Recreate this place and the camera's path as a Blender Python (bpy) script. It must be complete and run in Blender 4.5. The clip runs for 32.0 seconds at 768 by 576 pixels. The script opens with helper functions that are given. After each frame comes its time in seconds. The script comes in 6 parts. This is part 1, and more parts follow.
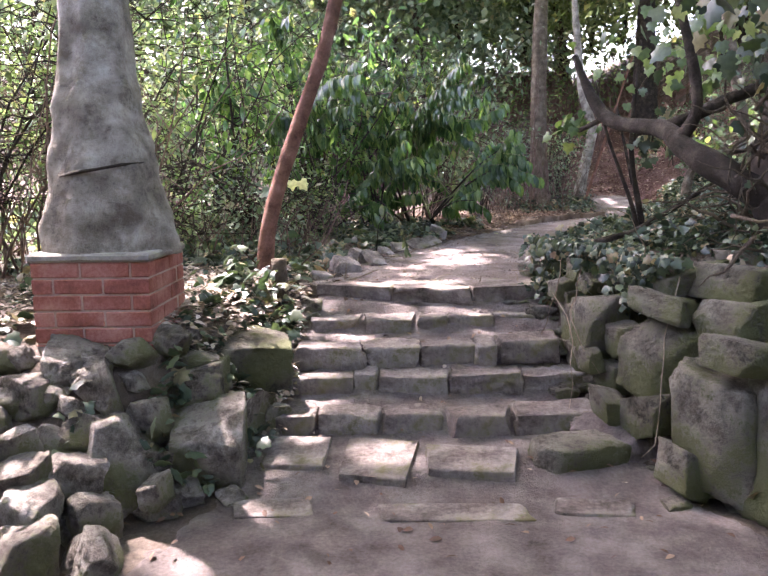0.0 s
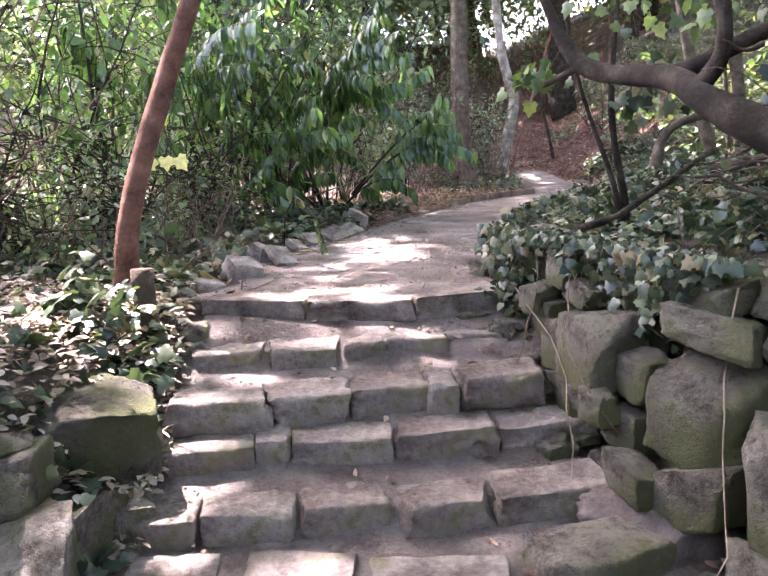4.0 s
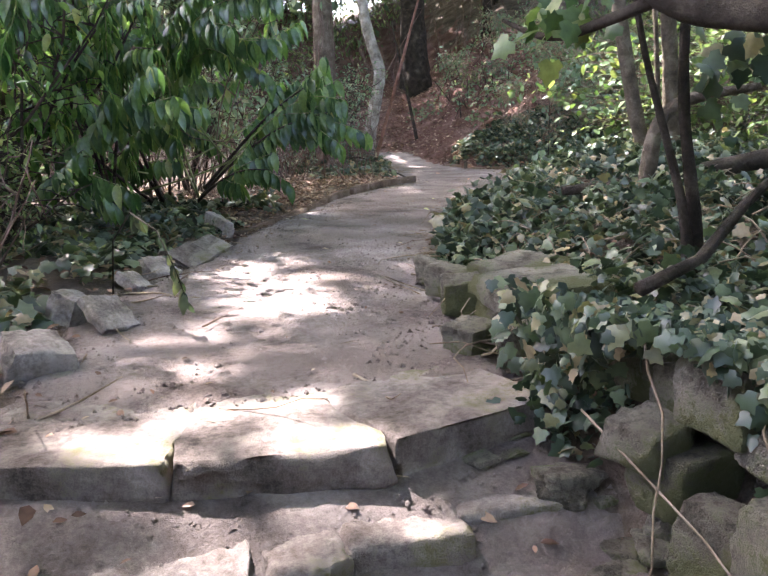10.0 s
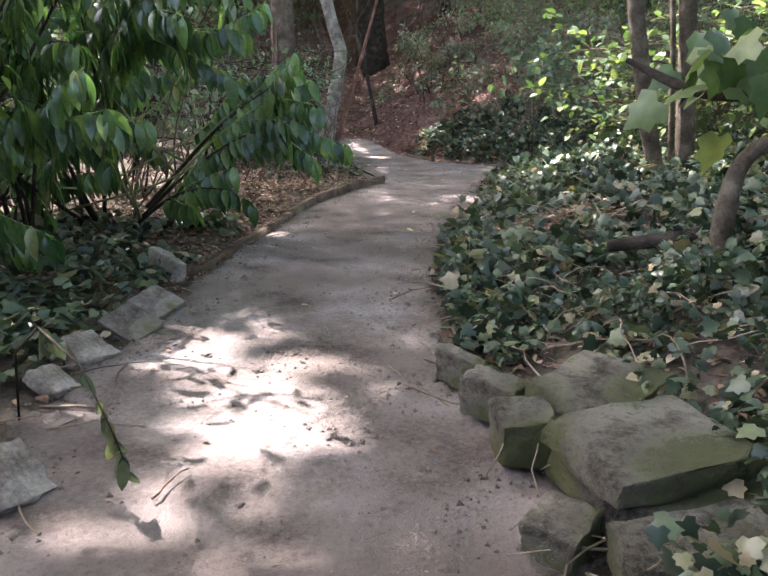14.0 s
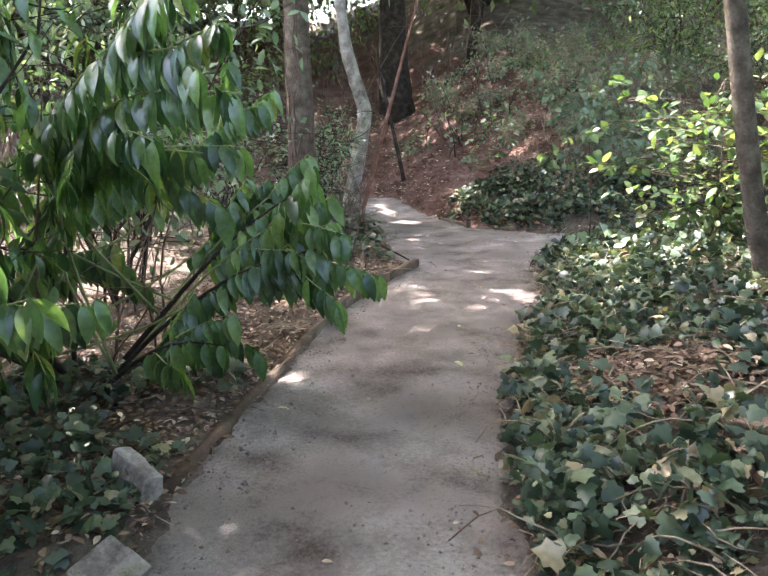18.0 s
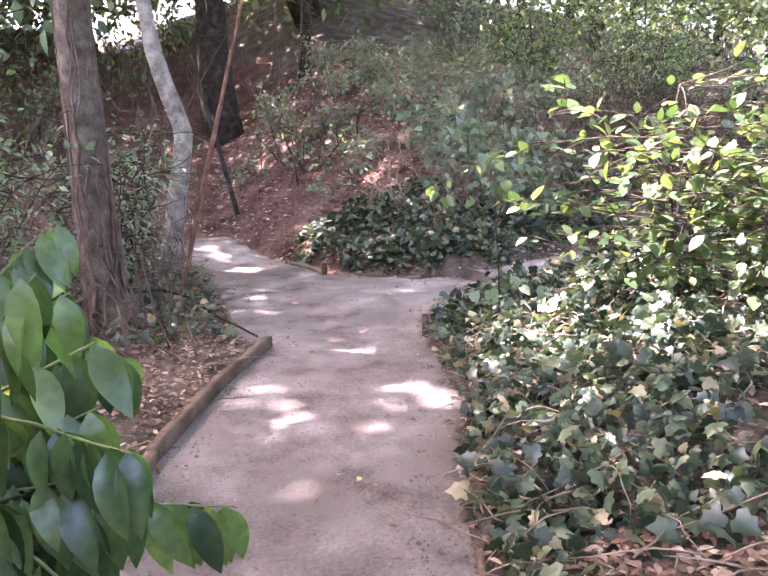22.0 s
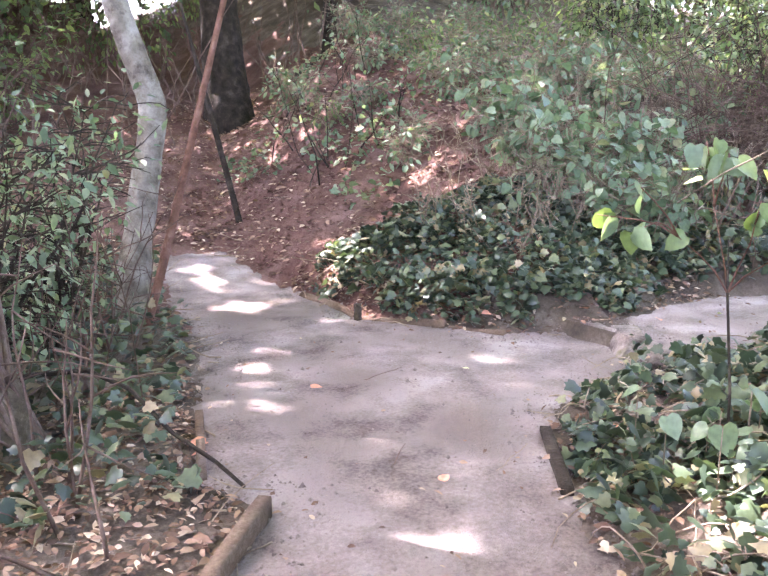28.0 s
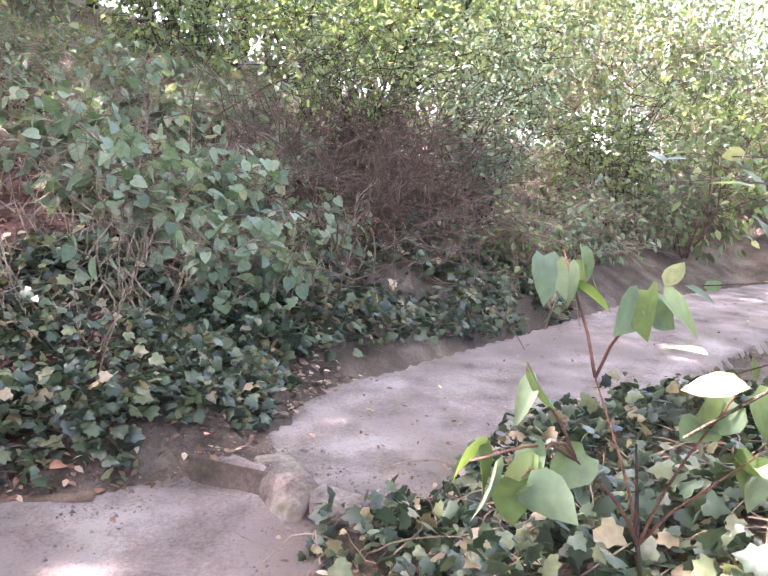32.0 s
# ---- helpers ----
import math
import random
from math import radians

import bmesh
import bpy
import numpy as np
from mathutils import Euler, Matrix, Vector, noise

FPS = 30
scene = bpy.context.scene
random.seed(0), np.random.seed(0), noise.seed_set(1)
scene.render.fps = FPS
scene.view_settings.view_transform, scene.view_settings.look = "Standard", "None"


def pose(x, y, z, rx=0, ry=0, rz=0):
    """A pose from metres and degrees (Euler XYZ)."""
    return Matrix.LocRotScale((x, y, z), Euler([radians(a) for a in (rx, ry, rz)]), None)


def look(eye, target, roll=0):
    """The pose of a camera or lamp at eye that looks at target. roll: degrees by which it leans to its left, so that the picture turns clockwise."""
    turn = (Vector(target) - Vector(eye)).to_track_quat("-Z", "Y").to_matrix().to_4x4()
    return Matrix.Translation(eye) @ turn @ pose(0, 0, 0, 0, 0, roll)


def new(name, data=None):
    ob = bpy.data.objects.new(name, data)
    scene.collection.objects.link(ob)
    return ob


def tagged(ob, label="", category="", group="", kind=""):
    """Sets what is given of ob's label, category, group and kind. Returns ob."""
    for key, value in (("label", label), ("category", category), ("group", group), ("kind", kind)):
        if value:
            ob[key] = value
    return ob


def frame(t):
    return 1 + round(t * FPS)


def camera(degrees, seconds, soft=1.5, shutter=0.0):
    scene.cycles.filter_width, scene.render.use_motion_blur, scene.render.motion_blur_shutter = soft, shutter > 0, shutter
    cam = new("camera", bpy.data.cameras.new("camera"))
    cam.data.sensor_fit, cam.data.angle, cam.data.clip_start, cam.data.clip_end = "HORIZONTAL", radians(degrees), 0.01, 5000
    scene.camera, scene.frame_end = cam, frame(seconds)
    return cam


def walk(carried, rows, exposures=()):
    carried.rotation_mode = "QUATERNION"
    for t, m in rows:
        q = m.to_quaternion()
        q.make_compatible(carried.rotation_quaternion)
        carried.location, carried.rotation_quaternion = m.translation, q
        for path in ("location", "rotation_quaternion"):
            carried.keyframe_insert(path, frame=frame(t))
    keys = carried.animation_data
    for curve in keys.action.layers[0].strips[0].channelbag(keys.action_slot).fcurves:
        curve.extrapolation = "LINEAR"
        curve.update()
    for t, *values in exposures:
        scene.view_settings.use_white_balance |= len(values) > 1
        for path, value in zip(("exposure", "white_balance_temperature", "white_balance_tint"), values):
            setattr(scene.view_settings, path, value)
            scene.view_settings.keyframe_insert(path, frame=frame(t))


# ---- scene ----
cam = camera(55.8, 32.0)
PATH = [
    (0, (0.048, -0.013, 1.357), (0.036, 1.964, 1.052), -0.6),
    (0.5, (0.095, 0.11, 1.352), (0.148, 2.081, 1.017), -1.3),
    (1, (0.135, 0.218, 1.354), (0.185, 2.19, 1.022), -0.5),
    (1.5, (0.108, 0.368, 1.33), (0.159, 2.336, 0.98), -0.6),
    (2, (0.048, 0.531, 1.339), (0.243, 2.495, 1.017), -0.8),
    (2.5, (0.02, 0.692, 1.298), (0.309, 2.646, 0.983), -0.0),
    (3, (0.084, 0.893, 1.327), (0.311, 2.854, 1.002), -2.1),
    (3.5, (0.036, 1.055, 1.314), (0.252, 3.01, 0.957), -1.4),
    (5.5, (0.139, 1.635, 1.374), (0.402, 3.582, 1.0), -2.4),
    (6, (0.108, 1.769, 1.357), (0.338, 3.721, 0.988), -0.9),
    (6.5, (0.067, 1.957, 1.366), (0.402, 3.906, 1.07), -1.5),
    (7, (0.035, 2.092, 1.343), (0.402, 4.03, 1.006), -0.5),
    (7.5, (0.059, 2.248, 1.34), (0.417, 4.182, 0.978), 0.3),
    (8, (0.074, 2.383, 1.352), (0.391, 4.325, 0.994), -1.4),
    (8.5, (0.022, 2.521, 1.328), (0.342, 4.452, 0.917), -1.3),
    (9, (-0.056, 2.66, 1.367), (0.485, 4.533, 0.92), -1.2),
    (9.5, (-0.058, 2.758, 1.37), (0.585, 4.6, 0.93), -0.2),
    (10, (0.023, 2.942, 1.377), (0.679, 4.781, 0.94), -0.4),
    (10.5, (0.044, 3.06, 1.448), (0.767, 4.875, 1.022), -0.4),
    (11, (-0.008, 3.148, 1.448), (0.735, 4.953, 1.012), 1.2),
    (11.5, (-0.036, 3.324, 1.471), (0.816, 5.079, 1.031), 1.1),
    (12, (-0.054, 3.448, 1.504), (0.921, 5.134, 1.05), 1.3),
    (12.5, (-0.028, 3.557, 1.503), (0.959, 5.233, 1.038), 2.5),
    (13, (0.067, 3.696, 1.557), (0.989, 5.409, 1.096), 2.5),
    (13.5, (0.086, 3.8, 1.593), (0.901, 5.557, 1.094), 2.3),
    (15.5, (0.276, 4.116, 1.726), (1.078, 5.87, 1.196), -1.1),
    (16, (0.296, 4.256, 1.777), (1.023, 6.042, 1.245), -0.1),
    (16.5, (0.284, 4.468, 1.837), (1.002, 6.255, 1.297), 0.2),
    (17, (0.306, 4.613, 1.884), (1.06, 6.385, 1.345), -0.3),
    (17.5, (0.439, 4.839, 1.94), (1.211, 6.63, 1.499), -0.2),
    (18, (0.497, 4.987, 2.013), (1.234, 6.795, 1.579), -0.4),
    (18.5, (0.503, 5.202, 2.027), (1.296, 6.986, 1.594), -0.3),
    (19, (0.522, 5.392, 2.045), (1.525, 7.076, 1.647), -0.3),
    (19.5, (0.632, 5.602, 2.036), (1.66, 7.27, 1.636), -0.8),
    (20, (0.719, 5.846, 2.058), (1.751, 7.515, 1.674), -1.0),
    (20.5, (0.764, 6.082, 2.081), (1.862, 7.707, 1.687), -2.0),
    (21, (0.905, 6.3, 2.069), (2.082, 7.863, 1.654), -1.7),
    (21.5, (1.114, 6.581, 2.052), (2.271, 8.167, 1.668), -0.8),
    (22, (1.22, 6.808, 2.048), (2.359, 8.406, 1.66), -1.2),
    (22.5, (1.328, 7.045, 2.048), (2.514, 8.609, 1.662), -2.4),
    (23, (1.534, 7.225, 2.044), (2.72, 8.789, 1.662), -2.3),
    (23.5, (1.677, 7.392, 2.036), (2.86, 8.958, 1.652), -1.8),
    (24, (1.813, 7.624, 2.031), (3.084, 9.117, 1.634), -1.1),
    (24.5, (1.958, 7.791, 2.006), (3.219, 9.285, 1.587), -1.3),
    (25, (2.142, 7.977, 2.012), (3.254, 9.584, 1.587), -0.2),
    (25.5, (2.234, 8.18, 2.006), (3.257, 9.84, 1.562), -0.8),
    (27.5, (2.289, 8.817, 1.998), (3.3, 10.491, 1.577), -0.1),
    (28, (2.395, 9.04, 1.989), (3.501, 10.657, 1.586), -0.0),
    (28.5, (2.583, 9.258, 2.0), (3.684, 10.883, 1.618), 0.0),
    (29, (2.685, 9.419, 1.994), (3.78, 11.049, 1.611), 0.2),
    (29.5, (2.796, 9.635, 2.008), (4.134, 11.072, 1.628), 1.0),
    (30, (2.911, 9.81, 2.015), (4.336, 11.16, 1.635), 1.5),
    (30.5, (3.13, 9.963, 2.067), (4.656, 11.208, 1.721), 1.1),
    (31, (3.244, 10.118, 2.051), (4.913, 11.171, 1.729), 3.2),
    (31.5, (3.317, 10.295, 2.096), (5.125, 11.087, 1.777), 2.3),
    (32, (3.423, 10.401, 2.101), (5.284, 11.063, 1.79), 2.9),
]
walk(cam, [(t, look(eye, target, roll)) for t, eye, target, roll in PATH], exposures=[(0, 4.05, 6550, 30), (2, 4.3, 6500, 31), (3, 4.38, 6500, 31), (6, 4.35, 6550, 30), (9, 4.1, 6450, 23), (11, 3.95, 6450, 20), (13, 3.7, 6450, 18), (16, 3.8, 6400, 20), (17, 3.9, 6400, 22), (18, 4.15, 6500, 16), (19, 4.45, 6500, 34), (20, 4.65, 6450, 40), (23, 4.5, 6400, 36), (25, 4.42, 6500, 28), (28, 5.02, 6450, 31), (30, 5.1, 6500, 30), (31, 5.08, 6550, 30), (32, 4.9, 6600, 35)])

# ---- light ----
SUN = Vector((-0.34, 0.50, 1.0)).normalized()
world = bpy.data.worlds.new("sky")
scene.world = world
world.use_nodes = True
sky = world.node_tree.nodes.new("ShaderNodeTexSky")
sky.sky_type = "NISHITA"
sky.sun_disc = False
sky.dust_density, sky.ozone_density = 4.0, 0.6
sky.sun_elevation = math.asin(SUN.z)
sky.sun_rotation = math.atan2(SUN.x, SUN.y)
world.node_tree.links.new(sky.outputs["Color"], world.node_tree.nodes["Background"].inputs["Color"])
world.node_tree.nodes["Background"].inputs["Strength"].default_value = 0.15
lamp = bpy.data.lights.new("sun", "SUN")
lamp.energy, lamp.angle, lamp.color = 2.6, radians(0.55), (1.0, 0.98, 0.94)
sun = new("sun", lamp)
sun.matrix_world = look((0, 0, 30), Vector((0, 0, 30)) - SUN)

# ---- materials ----
def graph(name):
    m = bpy.data.materials.new(name)
    m.use_nodes = True
    return m, m.node_tree.nodes, m.node_tree.links, m.node_tree.nodes["Principled BSDF"]


def ramp(nodes, stops):
    r = nodes.new("ShaderNodeValToRGB")
    e = r.color_ramp.elements
    while len(e) < len(stops):
        e.new(0.5)
    for k, (at, col) in zip(e, stops):
        k.position, k.color = at, (*col, 1)
    return r


def earth(name, stops, scale, fine, rough=0.95, bump=0.5, spots=None, depth=0.02):
    """Soil and stone: broad patches of colour, fine grain, relief, and if given, spots of another growth."""
    m, nodes, links, out = graph(name)
    pos = nodes.new("ShaderNodeTexCoord")
    big = nodes.new("ShaderNodeTexNoise")
    big.inputs["Scale"].default_value, big.inputs["Detail"].default_value = scale, 8
    small = nodes.new("ShaderNodeTexNoise")
    small.inputs["Scale"].default_value, small.inputs["Detail"].default_value = fine, 8
    small.inputs["Roughness"].default_value = 0.72
    grit = nodes.new("ShaderNodeTexNoise")
    grit.inputs["Scale"].default_value, grit.inputs["Detail"].default_value = fine * 5.5, 3
    for n in (big, small, grit):
        links.new(pos.outputs["Object"], n.inputs["Vector"])
    speck = nodes.new("ShaderNodeMath")
    speck.operation = "MULTIPLY_ADD"
    speck.inputs[1].default_value = 0.38
    links.new(grit.outputs["Fac"], speck.inputs[0])
    links.new(small.outputs["Fac"], speck.inputs[2])
    info = nodes.new("ShaderNodeObjectInfo")
    mix = nodes.new("ShaderNodeMath")
    mix.operation = "MULTIPLY_ADD"
    mix.inputs[1].default_value = 0.62
    links.new(speck.outputs[0], mix.inputs[0])
    sub = nodes.new("ShaderNodeMath")
    sub.operation = "MULTIPLY_ADD"
    sub.inputs[1].default_value, sub.inputs[2].default_value = 0.12, -0.485
    links.new(info.outputs["Random"], sub.inputs[0])
    add = nodes.new("ShaderNodeMath")
    links.new(big.outputs["Fac"], add.inputs[0])
    links.new(sub.outputs[0], add.inputs[1])
    links.new(add.outputs[0], mix.inputs[2])
    col = ramp(nodes, stops)
    links.new(mix.outputs[0], col.inputs["Fac"])
    colour = col.outputs["Color"]
    if spots:
        tint, low, sc = spots
        moss = nodes.new("ShaderNodeTexNoise")
        moss.inputs["Scale"].default_value, moss.inputs["Detail"].default_value = sc, 9
        links.new(pos.outputs["Object"], moss.inputs["Vector"])
        mask = ramp(nodes, [(low, (0, 0, 0)), (low + 0.12, (0.85, 0.85, 0.85))])
        fray = nodes.new("ShaderNodeMath")
        fray.operation = "MULTIPLY_ADD"
        fray.inputs[1].default_value = 0.45
        links.new(speck.outputs[0], fray.inputs[0])
        even = nodes.new("ShaderNodeMath")
        even.operation = "SUBTRACT"
        even.inputs[1].default_value = 0.31
        links.new(moss.outputs["Fac"], even.inputs[0])
        links.new(even.outputs[0], fray.inputs[2])
        links.new(fray.outputs[0], mask.inputs["Fac"])
        blend = nodes.new("ShaderNodeMix")
        blend.data_type = "RGBA"
        links.new(mask.outputs["Color"], blend.inputs["Factor"])
        links.new(colour, blend.inputs[6])
        blend.inputs[7].default_value = (*tint, 1)
        colour = blend.outputs[2]
    links.new(colour, out.inputs["Base Color"])
    out.inputs["Roughness"].default_value = rough
    out.inputs["Specular IOR Level"].default_value = 0.2
    rel = nodes.new("ShaderNodeBump")
    rel.inputs["Strength"].default_value, rel.inputs["Distance"].default_value = bump, depth
    links.new(mix.outputs[0], rel.inputs["Height"])
    links.new(rel.outputs["Normal"], out.inputs["Normal"])
    return m


def leafy(name, stops, rough=0.38, glow=0.35, spec=0.5):
    """Leaves: a colour of its own for each leaf, a waxy face, and light that comes through."""
    m, nodes, links, out = graph(name)
    geo = nodes.new("ShaderNodeNewGeometry")
    col = ramp(nodes, stops)
    links.new(geo.outputs["Random Per Island"], col.inputs["Fac"])
    pos = nodes.new("ShaderNodeTexCoord")
    vein = nodes.new("ShaderNodeTexNoise")
    vein.inputs["Scale"].default_value = 45
    links.new(pos.outputs["Object"], vein.inputs["Vector"])
    val = nodes.new("ShaderNodeHueSaturation")
    scale = nodes.new("ShaderNodeMath")
    scale.operation = "MULTIPLY_ADD"
    scale.inputs[1].default_value, scale.inputs[2].default_value = 0.9, 0.55
    links.new(vein.outputs["Fac"], scale.inputs[0])
    links.new(scale.outputs[0], val.inputs["Value"])
    links.new(col.outputs["Color"], val.inputs["Color"])
    links.new(val.outputs["Color"], out.inputs["Base Color"])
    out.inputs["Roughness"].default_value = rough
    out.inputs["Specular IOR Level"].default_value = spec
    if glow:
        thin = nodes.new("ShaderNodeBsdfTranslucent")
        warm = nodes.new("ShaderNodeMix")
        warm.data_type, warm.blend_type = "RGBA", "MULTIPLY"
        warm.inputs["Factor"].default_value = 1
        warm.inputs[7].default_value = (1.75, 1.85, 0.95, 1)
        links.new(val.outputs["Color"], warm.inputs[6])
        links.new(warm.outputs[2], thin.inputs["Color"])
        both = nodes.new("ShaderNodeMixShader")
        both.inputs["Fac"].default_value = glow
        links.new(out.outputs["BSDF"], both.inputs[1])
        links.new(thin.outputs["BSDF"], both.inputs[2])
        links.new(both.outputs["Shader"], nodes["Material Output"].inputs["Surface"])
    return m


M = {
    "path": earth("trodden_earth", [(0.22, (0.075, 0.055, 0.047)), (0.39, (0.17, 0.135, 0.122)), (0.54, (0.24, 0.197, 0.182)), (0.72, (0.36, 0.31, 0.29))], 3.4, 55, bump=1.0, spots=((0.15, 0.115, 0.10), 0.57, 1.7), depth=0.03),
    "dirt": earth("dry_dirt", [(0.2, (0.06, 0.046, 0.041)), (0.5, (0.16, 0.13, 0.119)), (0.8, (0.28, 0.24, 0.222))], 6, 60, bump=1.0, depth=0.03),
    "litter": earth("leaf_mould", [(0.2, (0.032, 0.024, 0.019)), (0.5, (0.10, 0.076, 0.06)), (0.8, (0.22, 0.175, 0.14))], 3, 40, bump=1.0, depth=0.04),
    "redsoil": earth("red_earth", [(0.2, (0.045, 0.022, 0.018)), (0.5, (0.115, 0.058, 0.047)), (0.8, (0.21, 0.13, 0.11))], 2, 30, bump=1.0, depth=0.04),
    "step": earth("worn_step_stone", [(0.26, (0.05, 0.039, 0.033)), (0.41, (0.124, 0.10, 0.088)), (0.53, (0.18, 0.151, 0.135)), (0.68, (0.30, 0.26, 0.237))], 6, 45, rough=0.88, bump=1.0, spots=((0.105, 0.095, 0.038), 0.56, 5), depth=0.014),
    "rock": earth("weathered_rock", [(0.26, (0.045, 0.036, 0.029)), (0.39, (0.135, 0.113, 0.096)), (0.5, (0.235, 0.203, 0.175)), (0.64, (0.43, 0.385, 0.345))], 8, 42, rough=0.9, bump=1.0, spots=((0.10, 0.105, 0.036), 0.49, 4.2), depth=0.06),
    # Mossy stone, darkened in its colour for the shade under the old tree.
    "wall": earth("shaded_mossy_stone", [(0.26, (0.034, 0.028, 0.022)), (0.39, (0.10, 0.087, 0.069)), (0.5, (0.165, 0.146, 0.118)), (0.64, (0.29, 0.262, 0.22))], 7, 48, rough=0.9, bump=1.0, spots=((0.078, 0.086, 0.028), 0.46, 3.6), depth=0.05),
    "palestone": earth("pale_broken_stone", [(0.26, (0.07, 0.058, 0.05)), (0.45, (0.18, 0.152, 0.136)), (0.65, (0.33, 0.29, 0.265))], 7, 60, rough=0.9, bump=0.6, depth=0.008),
    "brick": earth("red_brick", [(0.22, (0.13, 0.040, 0.030)), (0.45, (0.26, 0.088, 0.066)), (0.7, (0.38, 0.18, 0.145))], 6, 70, rough=0.85, bump=0.4, depth=0.005),
    "mortar": earth("mortar", [(0.2, (0.22, 0.12, 0.095)), (0.8, (0.46, 0.33, 0.27))], 8, 60, bump=0.4, depth=0.005),
    "cement": earth("grey_cement", [(0.2, (0.11, 0.10, 0.085)), (0.8, (0.34, 0.31, 0.27))], 6, 50, bump=0.4, depth=0.008),
    "palebark": earth("pale_smooth_bark", [(0.2, (0.07, 0.055, 0.042)), (0.42, (0.20, 0.17, 0.14)), (0.58, (0.30, 0.265, 0.225)), (0.78, (0.44, 0.40, 0.35))], 8.0, 38, rough=0.92, bump=0.9, spots=((0.085, 0.065, 0.05), 0.56, 4.5), depth=0.025),
    "redbark": earth("red_brown_bark", [(0.2, (0.055, 0.026, 0.019)), (0.45, (0.15, 0.072, 0.05)), (0.65, (0.22, 0.115, 0.085)), (0.85, (0.33, 0.20, 0.155))], 9, 50, bump=0.9, depth=0.03),
    "bark": earth("dark_bark", [(0.2, (0.012, 0.009, 0.007)), (0.5, (0.036, 0.027, 0.021)), (0.8, (0.095, 0.075, 0.058))], 9, 60, bump=1.0),
    "greybark": earth("grey_brown_bark", [(0.2, (0.035, 0.026, 0.019)), (0.5, (0.105, 0.08, 0.058)), (0.8, (0.22, 0.18, 0.135))], 11, 60, bump=1.0, depth=0.03),
    "vine": earth("dry_vine", [(0.2, (0.05, 0.032, 0.026)), (0.5, (0.12, 0.078, 0.062)), (0.8, (0.22, 0.16, 0.13))], 9, 60),
    "twig": earth("dry_twig", [(0.2, (0.10, 0.07, 0.05)), (0.5, (0.22, 0.165, 0.12)), (0.8, (0.38, 0.31, 0.24))], 9, 60),
    "board": earth("weathered_board", [(0.2, (0.035, 0.022, 0.016)), (0.5, (0.105, 0.07, 0.05)), (0.8, (0.21, 0.155, 0.12))], 5, 60, bump=0.8),
    "ivy": leafy("ivy_leaf", [(0.0, (0.012, 0.023, 0.014)), (0.4, (0.032, 0.053, 0.031)), (0.72, (0.066, 0.092, 0.050)), (0.88, (0.125, 0.142, 0.076)), (0.95, (0.20, 0.16, 0.095)), (1.0, (0.27, 0.20, 0.13))], 0.42, 0.18, 0.55),
    "laurel": leafy("laurel_leaf", [(0.0, (0.026, 0.062, 0.030)), (0.6, (0.08, 0.148, 0.060)), (0.93, (0.14, 0.22, 0.078)), (1.0, (0.24, 0.26, 0.10))], 0.27, 0.5, 0.9),
    "shrub": leafy("shrub_leaf", [(0.0, (0.048, 0.072, 0.038)), (0.5, (0.105, 0.15, 0.074)), (0.85, (0.165, 0.21, 0.10)), (1.0, (0.26, 0.25, 0.14))], 0.42, 0.45, 0.5),
    "lime": leafy("young_leaf", [(0.0, (0.036, 0.068, 0.026)), (0.5, (0.075, 0.12, 0.046)), (1.0, (0.17, 0.19, 0.08))], 0.45, 0.34, 0.4),
    "blue": leafy("grey_green_leaf", [(0.0, (0.06, 0.10, 0.06)), (0.5, (0.11, 0.16, 0.10)), (0.9, (0.18, 0.22, 0.15)), (1.0, (0.25, 0.22, 0.14))], 0.5, 0.3, 0.6),
    "dry": leafy("dead_leaf", [(0.0, (0.06, 0.032, 0.022)), (0.5, (0.16, 0.09, 0.062)), (0.85, (0.27, 0.18, 0.135)), (1.0, (0.45, 0.36, 0.28))], 0.7, 0.1, 0.3),
    # Lighter copy of dry, to brighten the litter in the sunny patch by plinth.
    "pale_dry": leafy("pale_dead_leaf", [(0.0, (0.10, 0.07, 0.05)), (0.4, (0.24, 0.18, 0.14)), (0.8, (0.38, 0.31, 0.26)), (1.0, (0.52, 0.46, 0.40))], 0.7, 0.1, 0.3),
    "greenstem": earth("green_twig_bark", [(0.3, (0.10, 0.13, 0.05)), (0.6, (0.20, 0.23, 0.10))], 9, 60),
    "pinkleaf": leafy("pink_dead_leaf", [(0.0, (0.40, 0.14, 0.09)), (1.0, (0.50, 0.26, 0.19))], 0.7, 0.1, 0.3),
    "pale": leafy("pale_leaf", [(0.0, (0.42, 0.42, 0.22)), (1.0, (0.50, 0.50, 0.30))], 0.6, 0.3, 0.3),
}

# ---- mesh tools ----
rng = np.random.default_rng(7)


